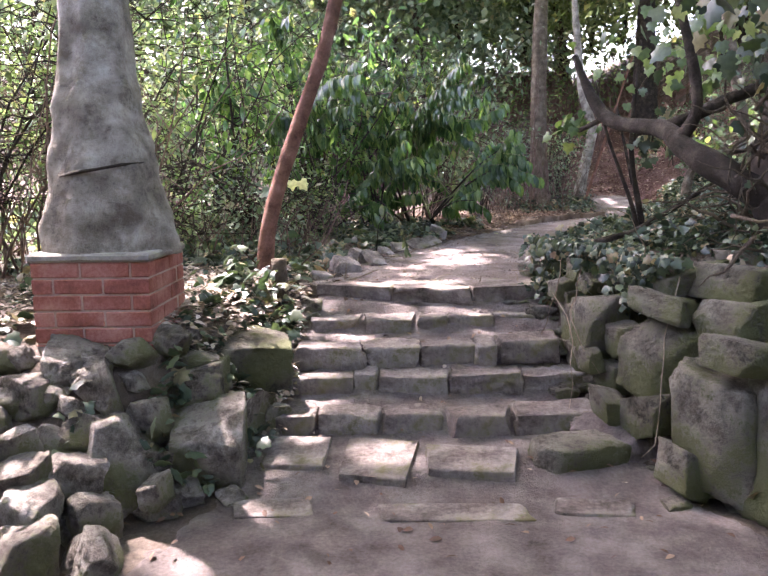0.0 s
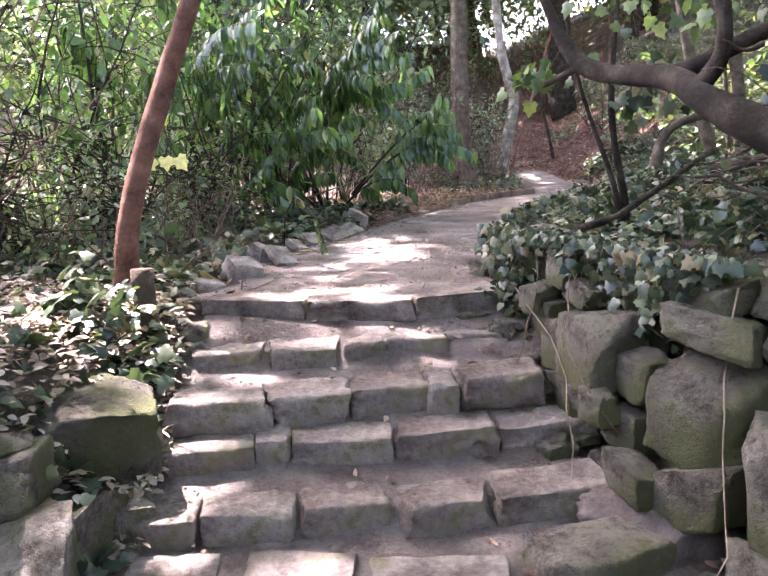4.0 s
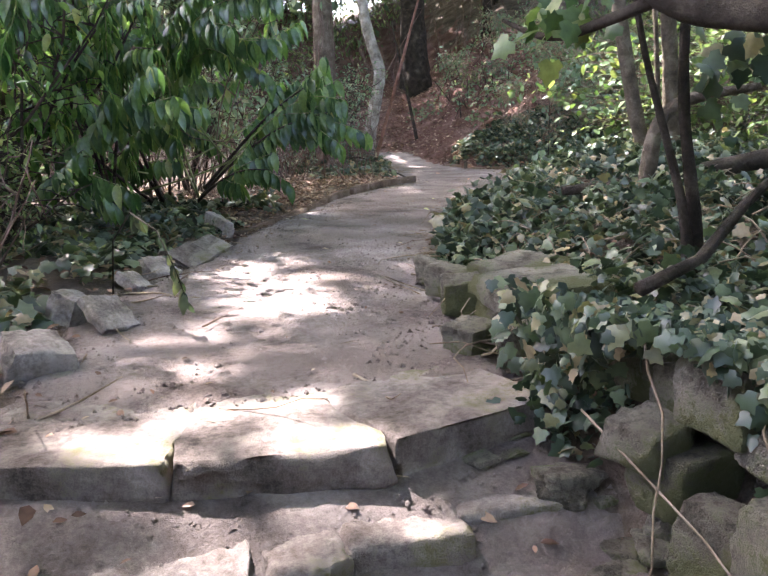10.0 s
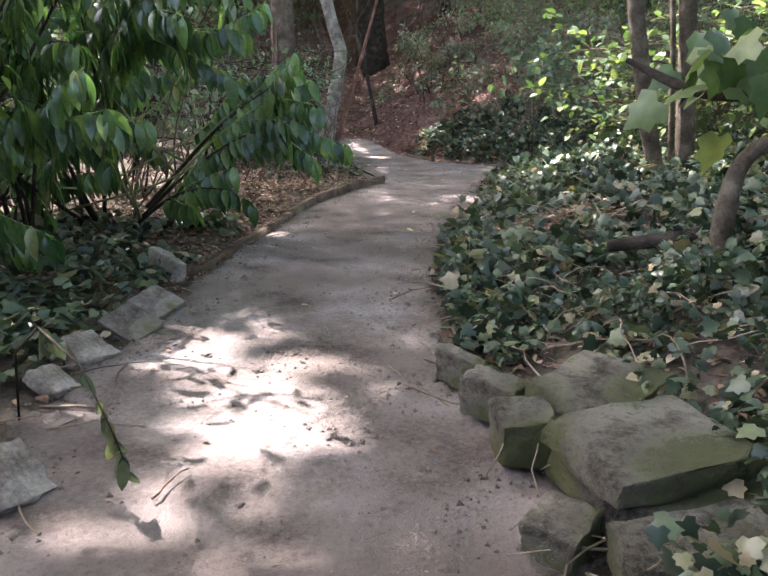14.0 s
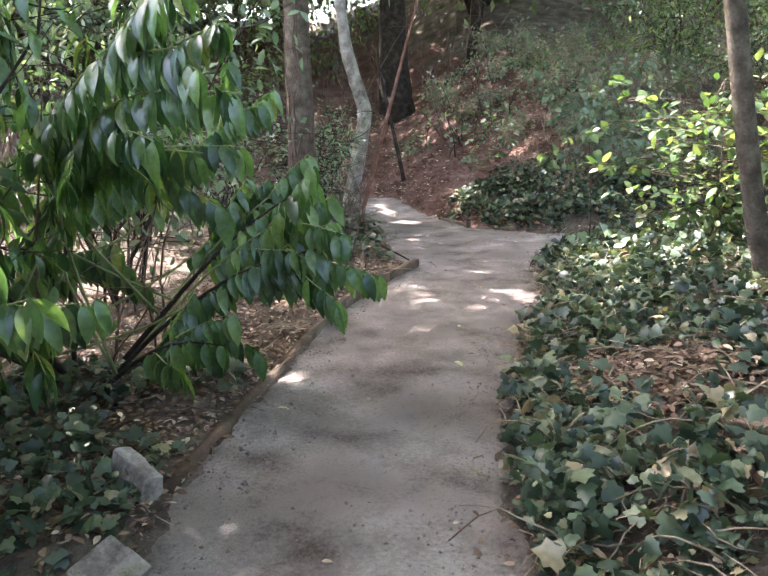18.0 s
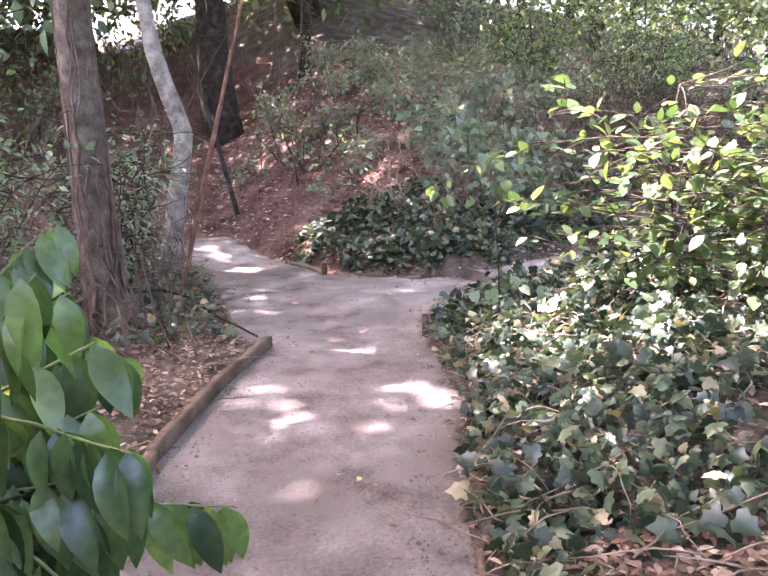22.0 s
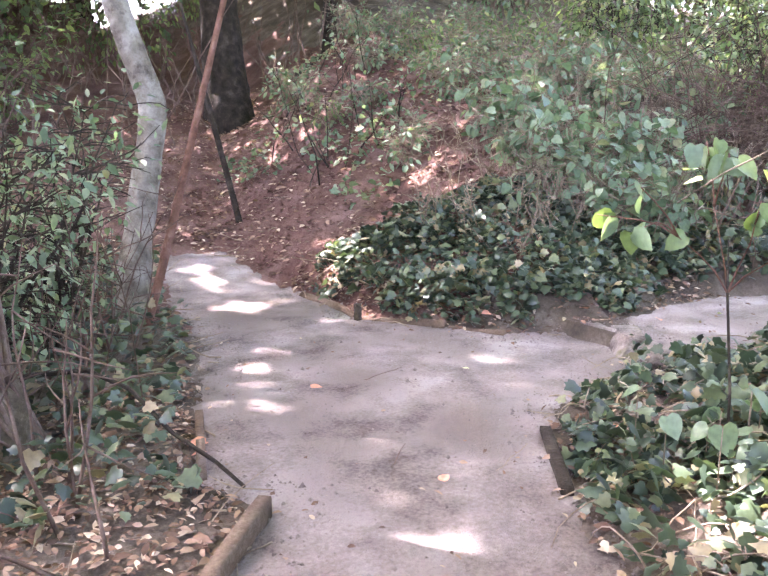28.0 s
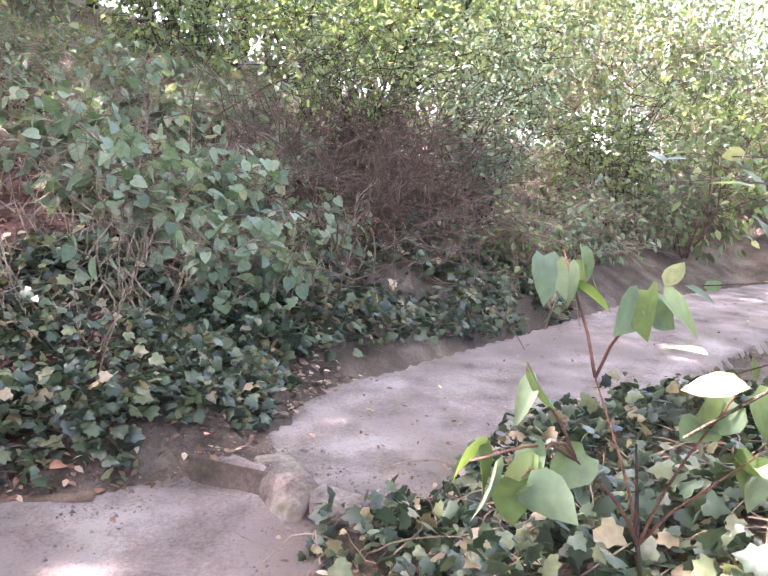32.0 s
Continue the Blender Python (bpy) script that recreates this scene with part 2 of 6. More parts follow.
def solid(name, verts, tris, mat, parent=None, label="", smooth=False):
    """One mesh object from arrays of vertices and of triangles or quads."""
    verts, tris = np.asarray(verts, np.float32), np.asarray(tris, np.int32)
    me = bpy.data.meshes.new(name)
    me.vertices.add(len(verts))
    me.vertices.foreach_set("co", verts.ravel())
    me.loops.add(tris.size)
    me.loops.foreach_set("vertex_index", tris.ravel())
    me.polygons.add(len(tris))
    me.polygons.foreach_set("loop_start", np.arange(len(tris), dtype=np.int32) * tris.shape[1])
    if smooth:
        me.polygons.foreach_set("use_smooth", np.ones(len(tris), bool))
    me.update(calc_edges=True)
    me.validate()
    for one in mat if isinstance(mat, (list, tuple)) else (mat,):
        me.materials.append(one)
    ob = new(name, me)
    if parent:
        ob.parent = parent
        ob.matrix_parent_inverse = parent.matrix_basis.inverted()
    if label:
        ob["label"] = label
    return ob


def thing(name, place, label, category, group="", kind=""):
    """An empty at the base of a thing made of parts."""
    ob = new(name)
    ob.matrix_basis = Matrix.Translation(place)
    ob.empty_display_size = 0.1
    return tagged(ob, label, category, group, kind)


def unit(v):
    return v / np.maximum(np.linalg.norm(v, axis=-1, keepdims=True), 1e-9)


def tube(pts, radii, sides=6, seed=0, rough=0.0):
    """A closed tube along a line of points."""
    pts, radii = np.asarray(pts, float), np.asarray(radii, float)
    d = unit(np.gradient(pts, axis=0))
    ref = np.array([0.31, 0.17, 0.93]) if abs(d[0] @ (0.31, 0.17, 0.93)) < 0.9 else np.array([0.95, 0.2, 0.1])
    u = unit(np.cross(d, ref))
    v = np.cross(d, u)
    a = np.arange(sides) * 2 * np.pi / sides
    ring = np.cos(a)[None, :, None] * u[:, None] + np.sin(a)[None, :, None] * v[:, None]
    r = radii[:, None] * np.ones(sides)
    if rough:
        g = np.random.default_rng(seed)
        r = r * (1 + rough * (0.6 * g.normal(size=sides)[None] + 0.5 * g.normal(size=r.shape)))
    V = (pts[:, None] + ring * r[..., None]).reshape(-1, 3)
    n = len(pts)
    i = (np.arange(n - 1)[:, None] * sides + np.arange(sides)).ravel()
    j = (np.arange(n - 1)[:, None] * sides + (np.arange(sides) + 1) % sides).ravel()
    F = np.concatenate([np.stack([i, j, j + sides], 1), np.stack([i, j + sides, i + sides], 1)])
    V = np.concatenate([V, pts[:1], pts[-1:]])
    k = np.arange(sides)
    ends = np.concatenate([np.stack([(k + 1) % sides, k, np.full(sides, n * sides)], 1),
                           np.stack([(n - 1) * sides + k, (n - 1) * sides + (k + 1) % sides, np.full(sides, n * sides + 1)], 1)])
    return V, np.concatenate([F, ends])


def joined(pieces):
    V, F, at = [], [], 0
    for v, f in pieces:
        V.append(v)
        F.append(f + at)
        at += len(v)
    return np.concatenate(V), np.concatenate(F)


def bend(g, start, way, length, n=6, wob=0.15, pull=0.0):
    """A wandering line from start."""
    pts, d = [np.array(start, float)], unit(np.array(way, float))
    for _ in range(n):
        d = unit(d + wob * g.normal(size=3) + (0, 0, pull))
        pts.append(pts[-1] + d * length / n)
    return np.array(pts)


def lobed():
    o = np.array([(0, 0), (.25, -.13), (.53, .10), (.37, .33), (.45, .55), (.21, .65), (0, 1), (-.21, .65), (-.45, .55), (-.37, .33), (-.53, .10), (-.25, -.13)])
    V = np.c_[o, -0.20 * np.abs(o[:, 0]) - 0.12 * o[:, 1] ** 2]
    V = np.r_[V, [(0, .3, .04)]]
    F = [(i, (i + 1) % 12, 12) for i in range(12)]
    return V, np.array(F)


def blade(rows=5, width=0.42, fold=0.10, droop=0.22):
    y = np.linspace(0, 1, rows)
    w = width / 2 * np.sin(np.pi * y ** 0.85) ** 0.8
    w[0], w[-1] = 0.012, 0.006
    z = -droop * y ** 2
    V = np.stack([np.stack([-w, y, z + fold * w * 2], 1), np.stack([0 * w, y, z], 1), np.stack([w, y, z + fold * w * 2], 1)], 1).reshape(-1, 3)
    F = []
    for i in range(rows - 1):
        for j in range(2):
            a = i * 3 + j
            F += [(a, a + 1, a + 4), (a, a + 4, a + 3)]
    return V, np.array(F)


def heart():
    o = np.array([(0, 0), (.22, -.08), (.40, .08), (.44, .34), (.30, .66), (0, 1), (-.30, .66), (-.44, .34), (-.40, .08), (-.22, -.08)])
    V = np.r_[np.c_[o, -0.12 * o[:, 1] ** 2 + 0.25 * np.abs(o[:, 0])], [(0, .35, 0)]]
    return V, np.array([(i, (i + 1) % 10, 10) for i in range(10)])


IVY, LAUREL, SLIM, HEART, OVAL = lobed(), blade(7, 0.40, 0.14, 0.30), blade(4, 0.5), heart(), blade(5, 0.68, 0.08, 0.16)
PLAIN = (np.array([(0, 0, 0), (.3, .45, .05), (0, 1, -.08), (-.3, .45, .05)]), np.array([(0, 1, 2), (0, 2, 3)]))


def leaves(shape, pos, along, normal, size):
    """Many leaves in one go: their feet, the way to the tip, the face's normal and the length."""
    V, F = shape
    a = unit(np.asarray(along, float))
    n = np.asarray(normal, float)
    n = unit(n - (n * a).sum(1, keepdims=True) * a)
    x = np.cross(a, n)
    s = np.asarray(size, float)[:, None, None]
    out = pos[:, None] + s * (V[None, :, :1] * x[:, None] + V[None, :, 1:2] * a[:, None] + V[None, :, 2:] * n[:, None])
    return out.reshape(-1, 3), (F[None] + (np.arange(len(pos)) * len(V))[:, None, None]).reshape(-1, 3)


def block(cuts):
    bm = bmesh.new()
    bmesh.ops.create_cube(bm, size=2)
    bmesh.ops.subdivide_edges(bm, edges=bm.edges[:], cuts=cuts, use_grid_fill=True)
    bmesh.ops.triangulate(bm, faces=bm.faces[:])
    bm.verts.index_update()
    V, F = np.array([v.co[:] for v in bm.verts]), np.array([[v.index for v in f.verts] for f in bm.faces])
    bm.free()
    return V, F


BLOCK = block(13)


def lumps(V, scale, seed):
    return np.array([noise.noise(Vector(v) * scale + Vector((seed * 7.3, seed * 1.7, seed * 3.1))) for v in V])


def boulder(dims, seed, square=3.0, cuts=7, rough=0.10, deep=(0.6, 0.9), warp=0.10):
    """An angular stone: a rounded block, warped, with planes cut off it and a broken surface."""
    V, F = BLOCK
    g = np.random.default_rng(seed)
    V = V / (np.abs(V) ** square).sum(1, keepdims=True) ** (1 / square)
    V = V + warp * (g.normal(size=(3, 3)) * (1 - np.eye(3)) @ V.T).T
    for _ in range(cuts):
        n = unit(g.normal(size=3))
        far = V @ n
        at = g.uniform(*deep) * far.max()
        V = V - np.maximum(far - at, 0)[:, None] * n * 0.985
    V = V / np.abs(V).max(0)
    V = V * (1 + 0.6 * rough * lumps(V, 1.3, seed) + 0.5 * rough * lumps(V, 4.0, seed + 3) + 0.42 * rough * lumps(V, 10.0, seed + 5) + 0.25 * rough * lumps(V, 22.0, seed + 7))[:, None]
    return V * np.array(dims) / 2, F


def stone(name, place, dims, seed, mat, parent=None, turn=(0, 0, 0), label="", **how):
    V, F = boulder(dims, seed, **how)
    ob = solid(name, V, F, mat, None, label, smooth=False)
    ob.matrix_basis = pose(*place, *turn)
    if parent:
        ob.parent = parent
        ob.matrix_parent_inverse = parent.matrix_basis.inverted()
    return ob

def dressed(name, place, dims, seed, mat, parent, turn=(0, 0, 0), label="", edge=0.012, chips=1.0, relief=1.0):
    """A roughly squared stone: flat worn faces, broken arrises of uneven width, and a shallow relief."""
    V, F = BLOCK
    h = np.array(dims) / 2
    g = np.random.default_rng(seed)
    V = np.sign(V) * (1 - (1 - np.abs(V)) ** 1.7)
    skew = g.normal(size=4) * 0.085 * min(relief, 1.0)
    P = V * h
    P[:, 0] *= 1 + skew[0] * V[:, 1] + 0.5 * skew[1] * V[:, 2]
    P[:, 1] += h[1] * 0.6 * skew[2] * V[:, 0]
    P[:, 2] += h[2] * (0.5 * skew[3] * V[:, 0] + 0.10 * lumps(V * (1, 1, 0), 1.4, seed)) * (V[:, 2] > 0)
    wear = edge * (1 + chips * (0.9 * lumps(P, 9, seed + 1) + 0.8 * lumps(P, 26, seed + 2)))
    r = np.clip(wear, 0.003, 0.6 * h.min())[:, None]
    Q = np.clip(P, -(np.abs(P).max(0) - r), np.abs(P).max(0) - r)
    out = P - Q
    P = Q + r * out / np.maximum(np.linalg.norm(out, axis=1, keepdims=True), 1e-9) * (np.abs(out).max(1, keepdims=True) > 1e-6)
    nor = unit(np.abs(V) ** 8 * np.sign(V))
    P = P + relief * nor * (0.011 * lumps(P, 6, seed + 3) + 0.008 * lumps(P, 19, seed + 4) + 0.004 * lumps(P, 55, seed + 5))[:, None]
    ob = solid(name, P, F, mat, None, label, smooth=False)
    ob.matrix_basis = pose(*place, *turn)
    if parent:
        ob.parent = parent
        ob.matrix_parent_inverse = parent.matrix_basis.inverted()
    return ob


# ---- the plan ----
LEFT = [(-0.40, 4.78), (-0.30, 5.02), (-0.12, 5.9), (0.18, 6.5), (0.60, 7.26), (1.05, 8.13), (1.5, 8.85), (2.15, 9.9), (2.85, 10.68), (3.37, 11.19),
        (3.28, 11.6), (3.5, 12.25), (3.95, 13.26), (4.2, 14.8), (4.55, 15.9)]
RIGHT = [(5.1, 15.8), (5.12, 14.9), (5.15, 14.33), (5.16, 13.35), (5.49, 12.77), (5.75, 12.4), (6.15, 12.05), (6.1, 11.5), (5.5, 11.40),
         (4.94, 11.32), (4.69, 11.1), (4.26, 10.55), (3.62, 9.5), (3.05, 8.9), (2.4, 8.02), (1.92, 7.25), (1.56, 6.52), (1.32, 5.93), (1.18, 5.2), (1.06, 4.74)]
SIDE = [(6.0, 11.62), (6.4, 12.02), (7.3, 12.1), (8.8, 11.45), (11.4, 10.4), (14, 8.9), (14, 7.4), (10, 9.35), (8.5, 10.05), (7.3, 10.72), (6.15, 11.05), (5.95, 11.4)]
WALK = np.array(LEFT + RIGHT)
SIDE = np.array(SIDE)
STEP_Y = (2.98, 3.29, 3.65, 3.87, 4.07, 4.45)
STEP_Z = (0.10, 0.205, 0.31, 0.41, 0.51, 0.65)


def sdist(p, poly):
    """Distance to a polygon's edge, negative inside."""
    a, b = poly, np.roll(poly, -1, 0)
    d, inside = np.full(len(p), 1e9), np.zeros(len(p), bool)
    for (ax, ay), (bx, by) in zip(a, b):
        ex, ey = bx - ax, by - ay
        t = np.clip(((p[:, 0] - ax) * ex + (p[:, 1] - ay) * ey) / (ex * ex + ey * ey), 0, 1)
        d = np.minimum(d, np.hypot(p[:, 0] - ax - t * ex, p[:, 1] - ay - t * ey))
        if ay != by:
            inside ^= ((ay > p[:, 1]) != (by > p[:, 1])) & (p[:, 0] < ex * (p[:, 1] - ay) / (by - ay) + ax)
    return np.where(inside, -d, d)


def smooth(x, a, b):
    t = np.clip((x - a) / (b - a), 0, 1)
    return t * t * (3 - 2 * t)


def wave(x, y, s, seed=0):
    """A cheap smooth unevenness."""
    return (np.sin(x * s + seed) * np.cos(y * s * 1.13 + 2.1 * seed) + 0.6 * np.sin(x * s * 2.3 + y * s * 1.7 + seed * 3) + 0.4 * np.cos(y * s * 3.9 - x * s * 2.9 + seed)) / 2


def height(x, y):
    """The ground's height."""
    x, y = np.asarray(x, float), np.asarray(y, float)
    p = np.stack([x.ravel(), y.ravel()], 1)
    d = np.maximum(sdist(p, WALK), 0).reshape(x.shape)
    ds = np.maximum(sdist(p, SIDE), 0).reshape(x.shape)
    hill = 0.13 * np.clip(y - 14.6, 0, 6) + 0.34 * np.clip(y - 20.6, 0, 16)
    mound = 0.5 * np.exp(-((x - 7.4) ** 2 + 0.5 * (y - 20.2) ** 2) / 4.8)
    level = 0.655 + 0.045 * smooth(y, 5, 10) + hill + mound
    # which side of the walk a place lies on
    line = np.interp(y, [4.4, 5.9, 7.3, 8.85, 10.7, 11.2, 13, 16, 21], [0.3, 0.6, 1.25, 2.2, 3.6, 4.0, 4.6, 5.0, 7.1])
    right = x > line
    mid_side = np.interp(x, [5.3, 6.2, 7.3, 8.8, 11.4, 14], [12.4, 11.6, 11.4, 10.8, 9.9, 8.2])
    bank = np.where(x > 6.05, y > mid_side, ((x - 5.3) * 0.55 + (y - 12.4) * 0.8 > 0) & (y > 11.6))
    near_side = right & ~bank
    up = np.where(near_side, 0.36 * smooth(d, 0.0, 1.3), 0.0)
    up = np.where(right & ~bank & (ds < 1.4) & (y > 8), np.minimum(up, 0.12 + 0.2 * ds), up)
    slope = 0.10 * smooth(np.minimum(d, ds), 0, 0.25) + 0.52 * np.minimum(np.minimum(d, ds), 3.2) + 0.16 * np.clip(np.minimum(d, ds) - 3.2, 0, 8)
    up = np.where(right & bank, slope * np.where(y > 14.6, smooth(x - line, -0.2, 0.5 + 0.5 * (y - 14.6)), 1.0), up)
    up = np.where(~right, 0.05 * smooth(d, 0, 0.3) + 0.06 * np.maximum(d - 2.5, 0) * smooth(y, 9, 15), up)
    z = level + up + 0.03 * wave(x, y, 2.2, 1) * smooth(d, 0.05, 0.5)
    z = np.where(ds <= 0, 0.80 + 0.03 * np.clip(x - 7, 0, 4), z)
    z = np.where((ds > 0) & (ds < 0.5) & (x > 6.05), np.maximum(z, 0.80), z)
    # the foot of the steps and its two flanks
    tread = np.array([2.80, 2.98, 3.14, 3.36, 3.40, 3.46, 3.52, 3.64, 3.69, 3.75, 3.81, 3.85, 3.92, 4.00, 4.14, 4.20, 4.30, 4.42, 4.66])
    ramp_z = np.interp(y, tread, [0.02, 0.065, 0.085, 0.105, 0.13, 0.185, 0.197, 0.215, 0.26, 0.305, 0.318, 0.35, 0.415, 0.425, 0.438, 0.48, 0.528, 0.572, 0.60])
    xr = np.interp(y, [0, 2.4, 3.0, 3.6, 4.3], [2.2, 1.55, 1.32, 1.1, 1.0])
    xl = np.interp(y, [0, 2.4, 3.0, 3.6, 4.4], [-1.4, -1.1, -0.72, -0.55, -0.45])
    rise_l = smooth(y, 2.25, 3.3) * 0.63
    rise_r = 0.55 + 0.40 * smooth(y, 1.0, 3.0)
    low = ramp_z + (rise_l - ramp_z) * smooth(xl - x, 0.0, 0.42) * (x < xl) + (rise_r - ramp_z) * smooth(x - xr, 0.10, 0.45) * (x > xr)
    k = smooth(y, 4.66, 4.74)
    wl, wr = smooth(xl - x, -0.02, 0.38), smooth(x - xr, 0.0, 0.3)
    k = k * (1 - wl - wr) + smooth(y, 3.2, 4.6) * wl + smooth(y, 3.6, 4.6) * wr
    return low * (1 - k) + z * k


# ---- the ground ----
xs = np.concatenate([np.linspace(-400, -9, 14)[:-1], np.linspace(-9, -1.8, 48)[:-1], np.linspace(-1.8, 7.4, 200)[:-1], np.linspace(7.4, 16, 60)[:-1], np.linspace(16, 400, 14)])
ys = np.concatenate([np.linspace(-400, -4, 12)[:-1], np.linspace(-4, 2, 40)[:-1], np.linspace(2, 15, 270)[:-1], np.linspace(15, 30, 90)[:-1], np.linspace(30, 500, 14)])
gx, gy = np.meshgrid(xs, ys)
gz = height(np.clip(gx, -30, 30), np.clip(gy, -30, 40))
flat = np.stack([gx.ravel(), gy.ravel()], 1)
dist = sdist(flat, WALK).reshape(gx.shape)
gz = gz + 0.012 * wave(gx, gy, 17, 3) * (dist > 0.03) * (np.abs(gx) < 20)
nx, ny = len(xs), len(ys)
cell = (np.arange(ny - 1)[:, None] * nx + np.arange(nx - 1)).ravel()
quads = np.stack([cell, cell + 1, cell + nx + 1, cell + nx], 1)
ground = solid("ground", np.stack([gx, gy, gz], -1).reshape(-1, 3), quads, [M["litter"], M["redsoil"]], smooth=True)
mid = ((gx[:-1, :-1] + gx[1:, 1:]) / 2, (gy[:-1, :-1] + gy[1:, 1:]) / 2)
red = ((mid[0] - 5.0) * 0.4 + (mid[1] - 13.2) + 0.5 * wave(mid[0], mid[1], 3.1, 2) > 0) & (mid[1] > 12.6) & (mid[1] < 36) & (mid[0] < 9.6 + wave(mid[0], mid[1], 2, 1)) & (mid[0] > 3.4 - 0.45 * np.maximum(mid[1] - 16, 0) + wave(mid[0], mid[1], 1.7, 6))
ground.data.polygons.foreach_set("material_index", red.ravel().astype(np.int32))
tagged(ground, "brown woodland floor with leaf mould and red earth on the bank", "ground", kind="structure")


def sheet(name, poly, step, lift, mat, label, ragged=0.06, x0=None):
    lo, hi = poly.min(0) - 0.2, poly.max(0) + 0.2
    ax, ay = np.arange(lo[0], hi[0], step), np.arange(lo[1], hi[1], step)
    hx, hy = np.meshgrid(ax, ay)
    p = np.stack([hx.ravel(), hy.ravel()], 1)
    d = sdist(p, poly) + ragged * wave(p[:, 0], p[:, 1], 6, 4) + ragged * 0.6 * wave(p[:, 0], p[:, 1], 19, 2)
    z = height(hx, hy).ravel() + lift - 0.06 * smooth(d, -0.02, 0.1) + 0.005 * wave(p[:, 0], p[:, 1], 9, 7) + 0.0025 * wave(p[:, 0], p[:, 1], 37, 5)
    n = len(ax)
    c = (np.arange(len(ay) - 1)[:, None] * n + np.arange(n - 1)).ravel()
    q = np.stack([c, c + 1, c + n + 1, c + n], 1)
    q = q[(d[q] < 0.08).all(1)]
    used, q = np.unique(q, return_inverse=True)
    ob = solid(name, np.c_[p, z][used], q.reshape(-1, 4), mat, smooth=True)
    return tagged(ob, label, "path", kind="structure")


sheet("path", WALK, 0.04, 0.012, M["path"], "trodden pinkish-grey earth path, dusty, dappled with sun")
sheet("path", SIDE, 0.05, 0.012, M["path"], "trodden earth path that turns off to the side, a low step up")
FOOT = np.array([(-0.85, 2.2), (-0.58, 3.1), (-0.46, 3.7), (-0.40, 4.60), (1.02, 4.56), (1.0, 3.7), (1.18, 3.1), (1.5, 2.4), (1.8, 1), (2.2, -4), (-1.6, -4), (-1.2, 1)])
sheet("path", FOOT, 0.03, 0.012, M["dirt"], "trodden earth at the foot of the steps")

# ---- steps ----
steps = thing("stone_steps", (0.3, 3.0, 0.0), "worn rustic stone steps of rough blocks set in earth", "steps")
ROWS = [
    # front y, top z, height, depth, ends of the blocks along x and how far each is lifted and set back
    (3.355, 0.212, 0.13, 0.17, [(-0.50, -0.31, 0, 0.0), (-0.295, -0.005, 0.006, 0.0), (0.02, 0.30, -0.004, 0.02), (0.335, 0.645, 0.004, -0.03), (0.665, 1.06, 0.012, 0.0)]),
    (3.645, 0.325, 0.13, 0.20, [(-0.50, -0.145, 0, 0.0), (-0.135, -0.02, 0.012, 0.015), (-0.008, 0.36, 0.0, 0.0), (0.372, 0.74, 0.008, -0.01), (0.765, 1.13, 0.004, 0.02)]),
    (3.80, 0.440, 0.125, 0.20, [(-0.44, -0.10, 0.008, -0.04), (-0.085, 0.205, 0.004, 0.0), (0.218, 0.515, 0.0, 0.03), (0.525, 0.632, 0.018, 0.0), (0.648, 0.97, 0.035, 0.0)]),
    (4.15, 0.530, 0.13, 0.22, [(-0.42, -0.105, 0, 0.03), (-0.09, 0.195, 0.004, -0.02), (0.225, 0.39, 0.0, 0.02), (0.41, 0.66, 0.008, 0.04), (0.68, 0.94, 0.006, 0.10)]),
]
for row, (fy, tz, hh, dd, blocks) in enumerate(ROWS):
    for k, (x0, x1, lift, back) in enumerate(blocks):
        g = np.random.default_rng(row * 17 + k)
        dressed("step_stone", ((x0 + x1) / 2, fy + dd / 2 + back, tz - hh / 2 + lift), (x1 - x0, dd, hh), row * 31 + k, M["step"], steps,
                (g.uniform(-2, 5), g.uniform(-2.2, 2.2), g.uniform(-5, 5)), edge=g.uniform(0.010, 0.022), chips=1.6)
for k, (x, y, z, w, dp, rx, rz) in enumerate([(-0.375, 3.17, 0.078, 0.27, 0.29, 5, -4), (-0.005, 3.09, 0.074, 0.31, 0.36, 5.5, -8), (0.41, 3.06, 0.080, 0.39, 0.24, 5, -7)]):
    dressed("step_flag", (x, y, z), (w, dp, 0.075), 200 + k, M["step"], steps, (rx, 0, rz), "thin square flag sloping at the foot of the steps", edge=0.007, chips=1.2, relief=0.4)
stone("step_boulder", (0.895, 3.12, 0.085), (0.45, 0.27, 0.21), 245, M["wall"], steps, (3, -3, 9), "rounded mossy block at the foot of the steps", square=7.0, cuts=6, rough=0.06, deep=(0.8, 0.95), warp=0.06)
for k, (x0, x1, y0, y1, tz) in enumerate([(-0.41, 0.055, 4.60, 4.445, 0.668), (0.065, 0.555, 4.44, 4.385, 0.664), (0.575, 1.06, 4.375, 4.51, 0.668)]):
    w = math.hypot(x1 - x0, y1 - y0)
    a = math.atan2(y1 - y0, x1 - x0)
    dressed("step_slab", ((x0 + x1) / 2 - 0.2 * math.sin(a), (y0 + y1) / 2 + 0.2 * math.cos(a), tz - 0.048), (w, 0.40, 0.098), 300 + k, M["step"], steps,
            (-1.2, 0, math.degrees(a)), "broad worn slab at the head of the steps", edge=0.013, chips=1.8, relief=0.6)

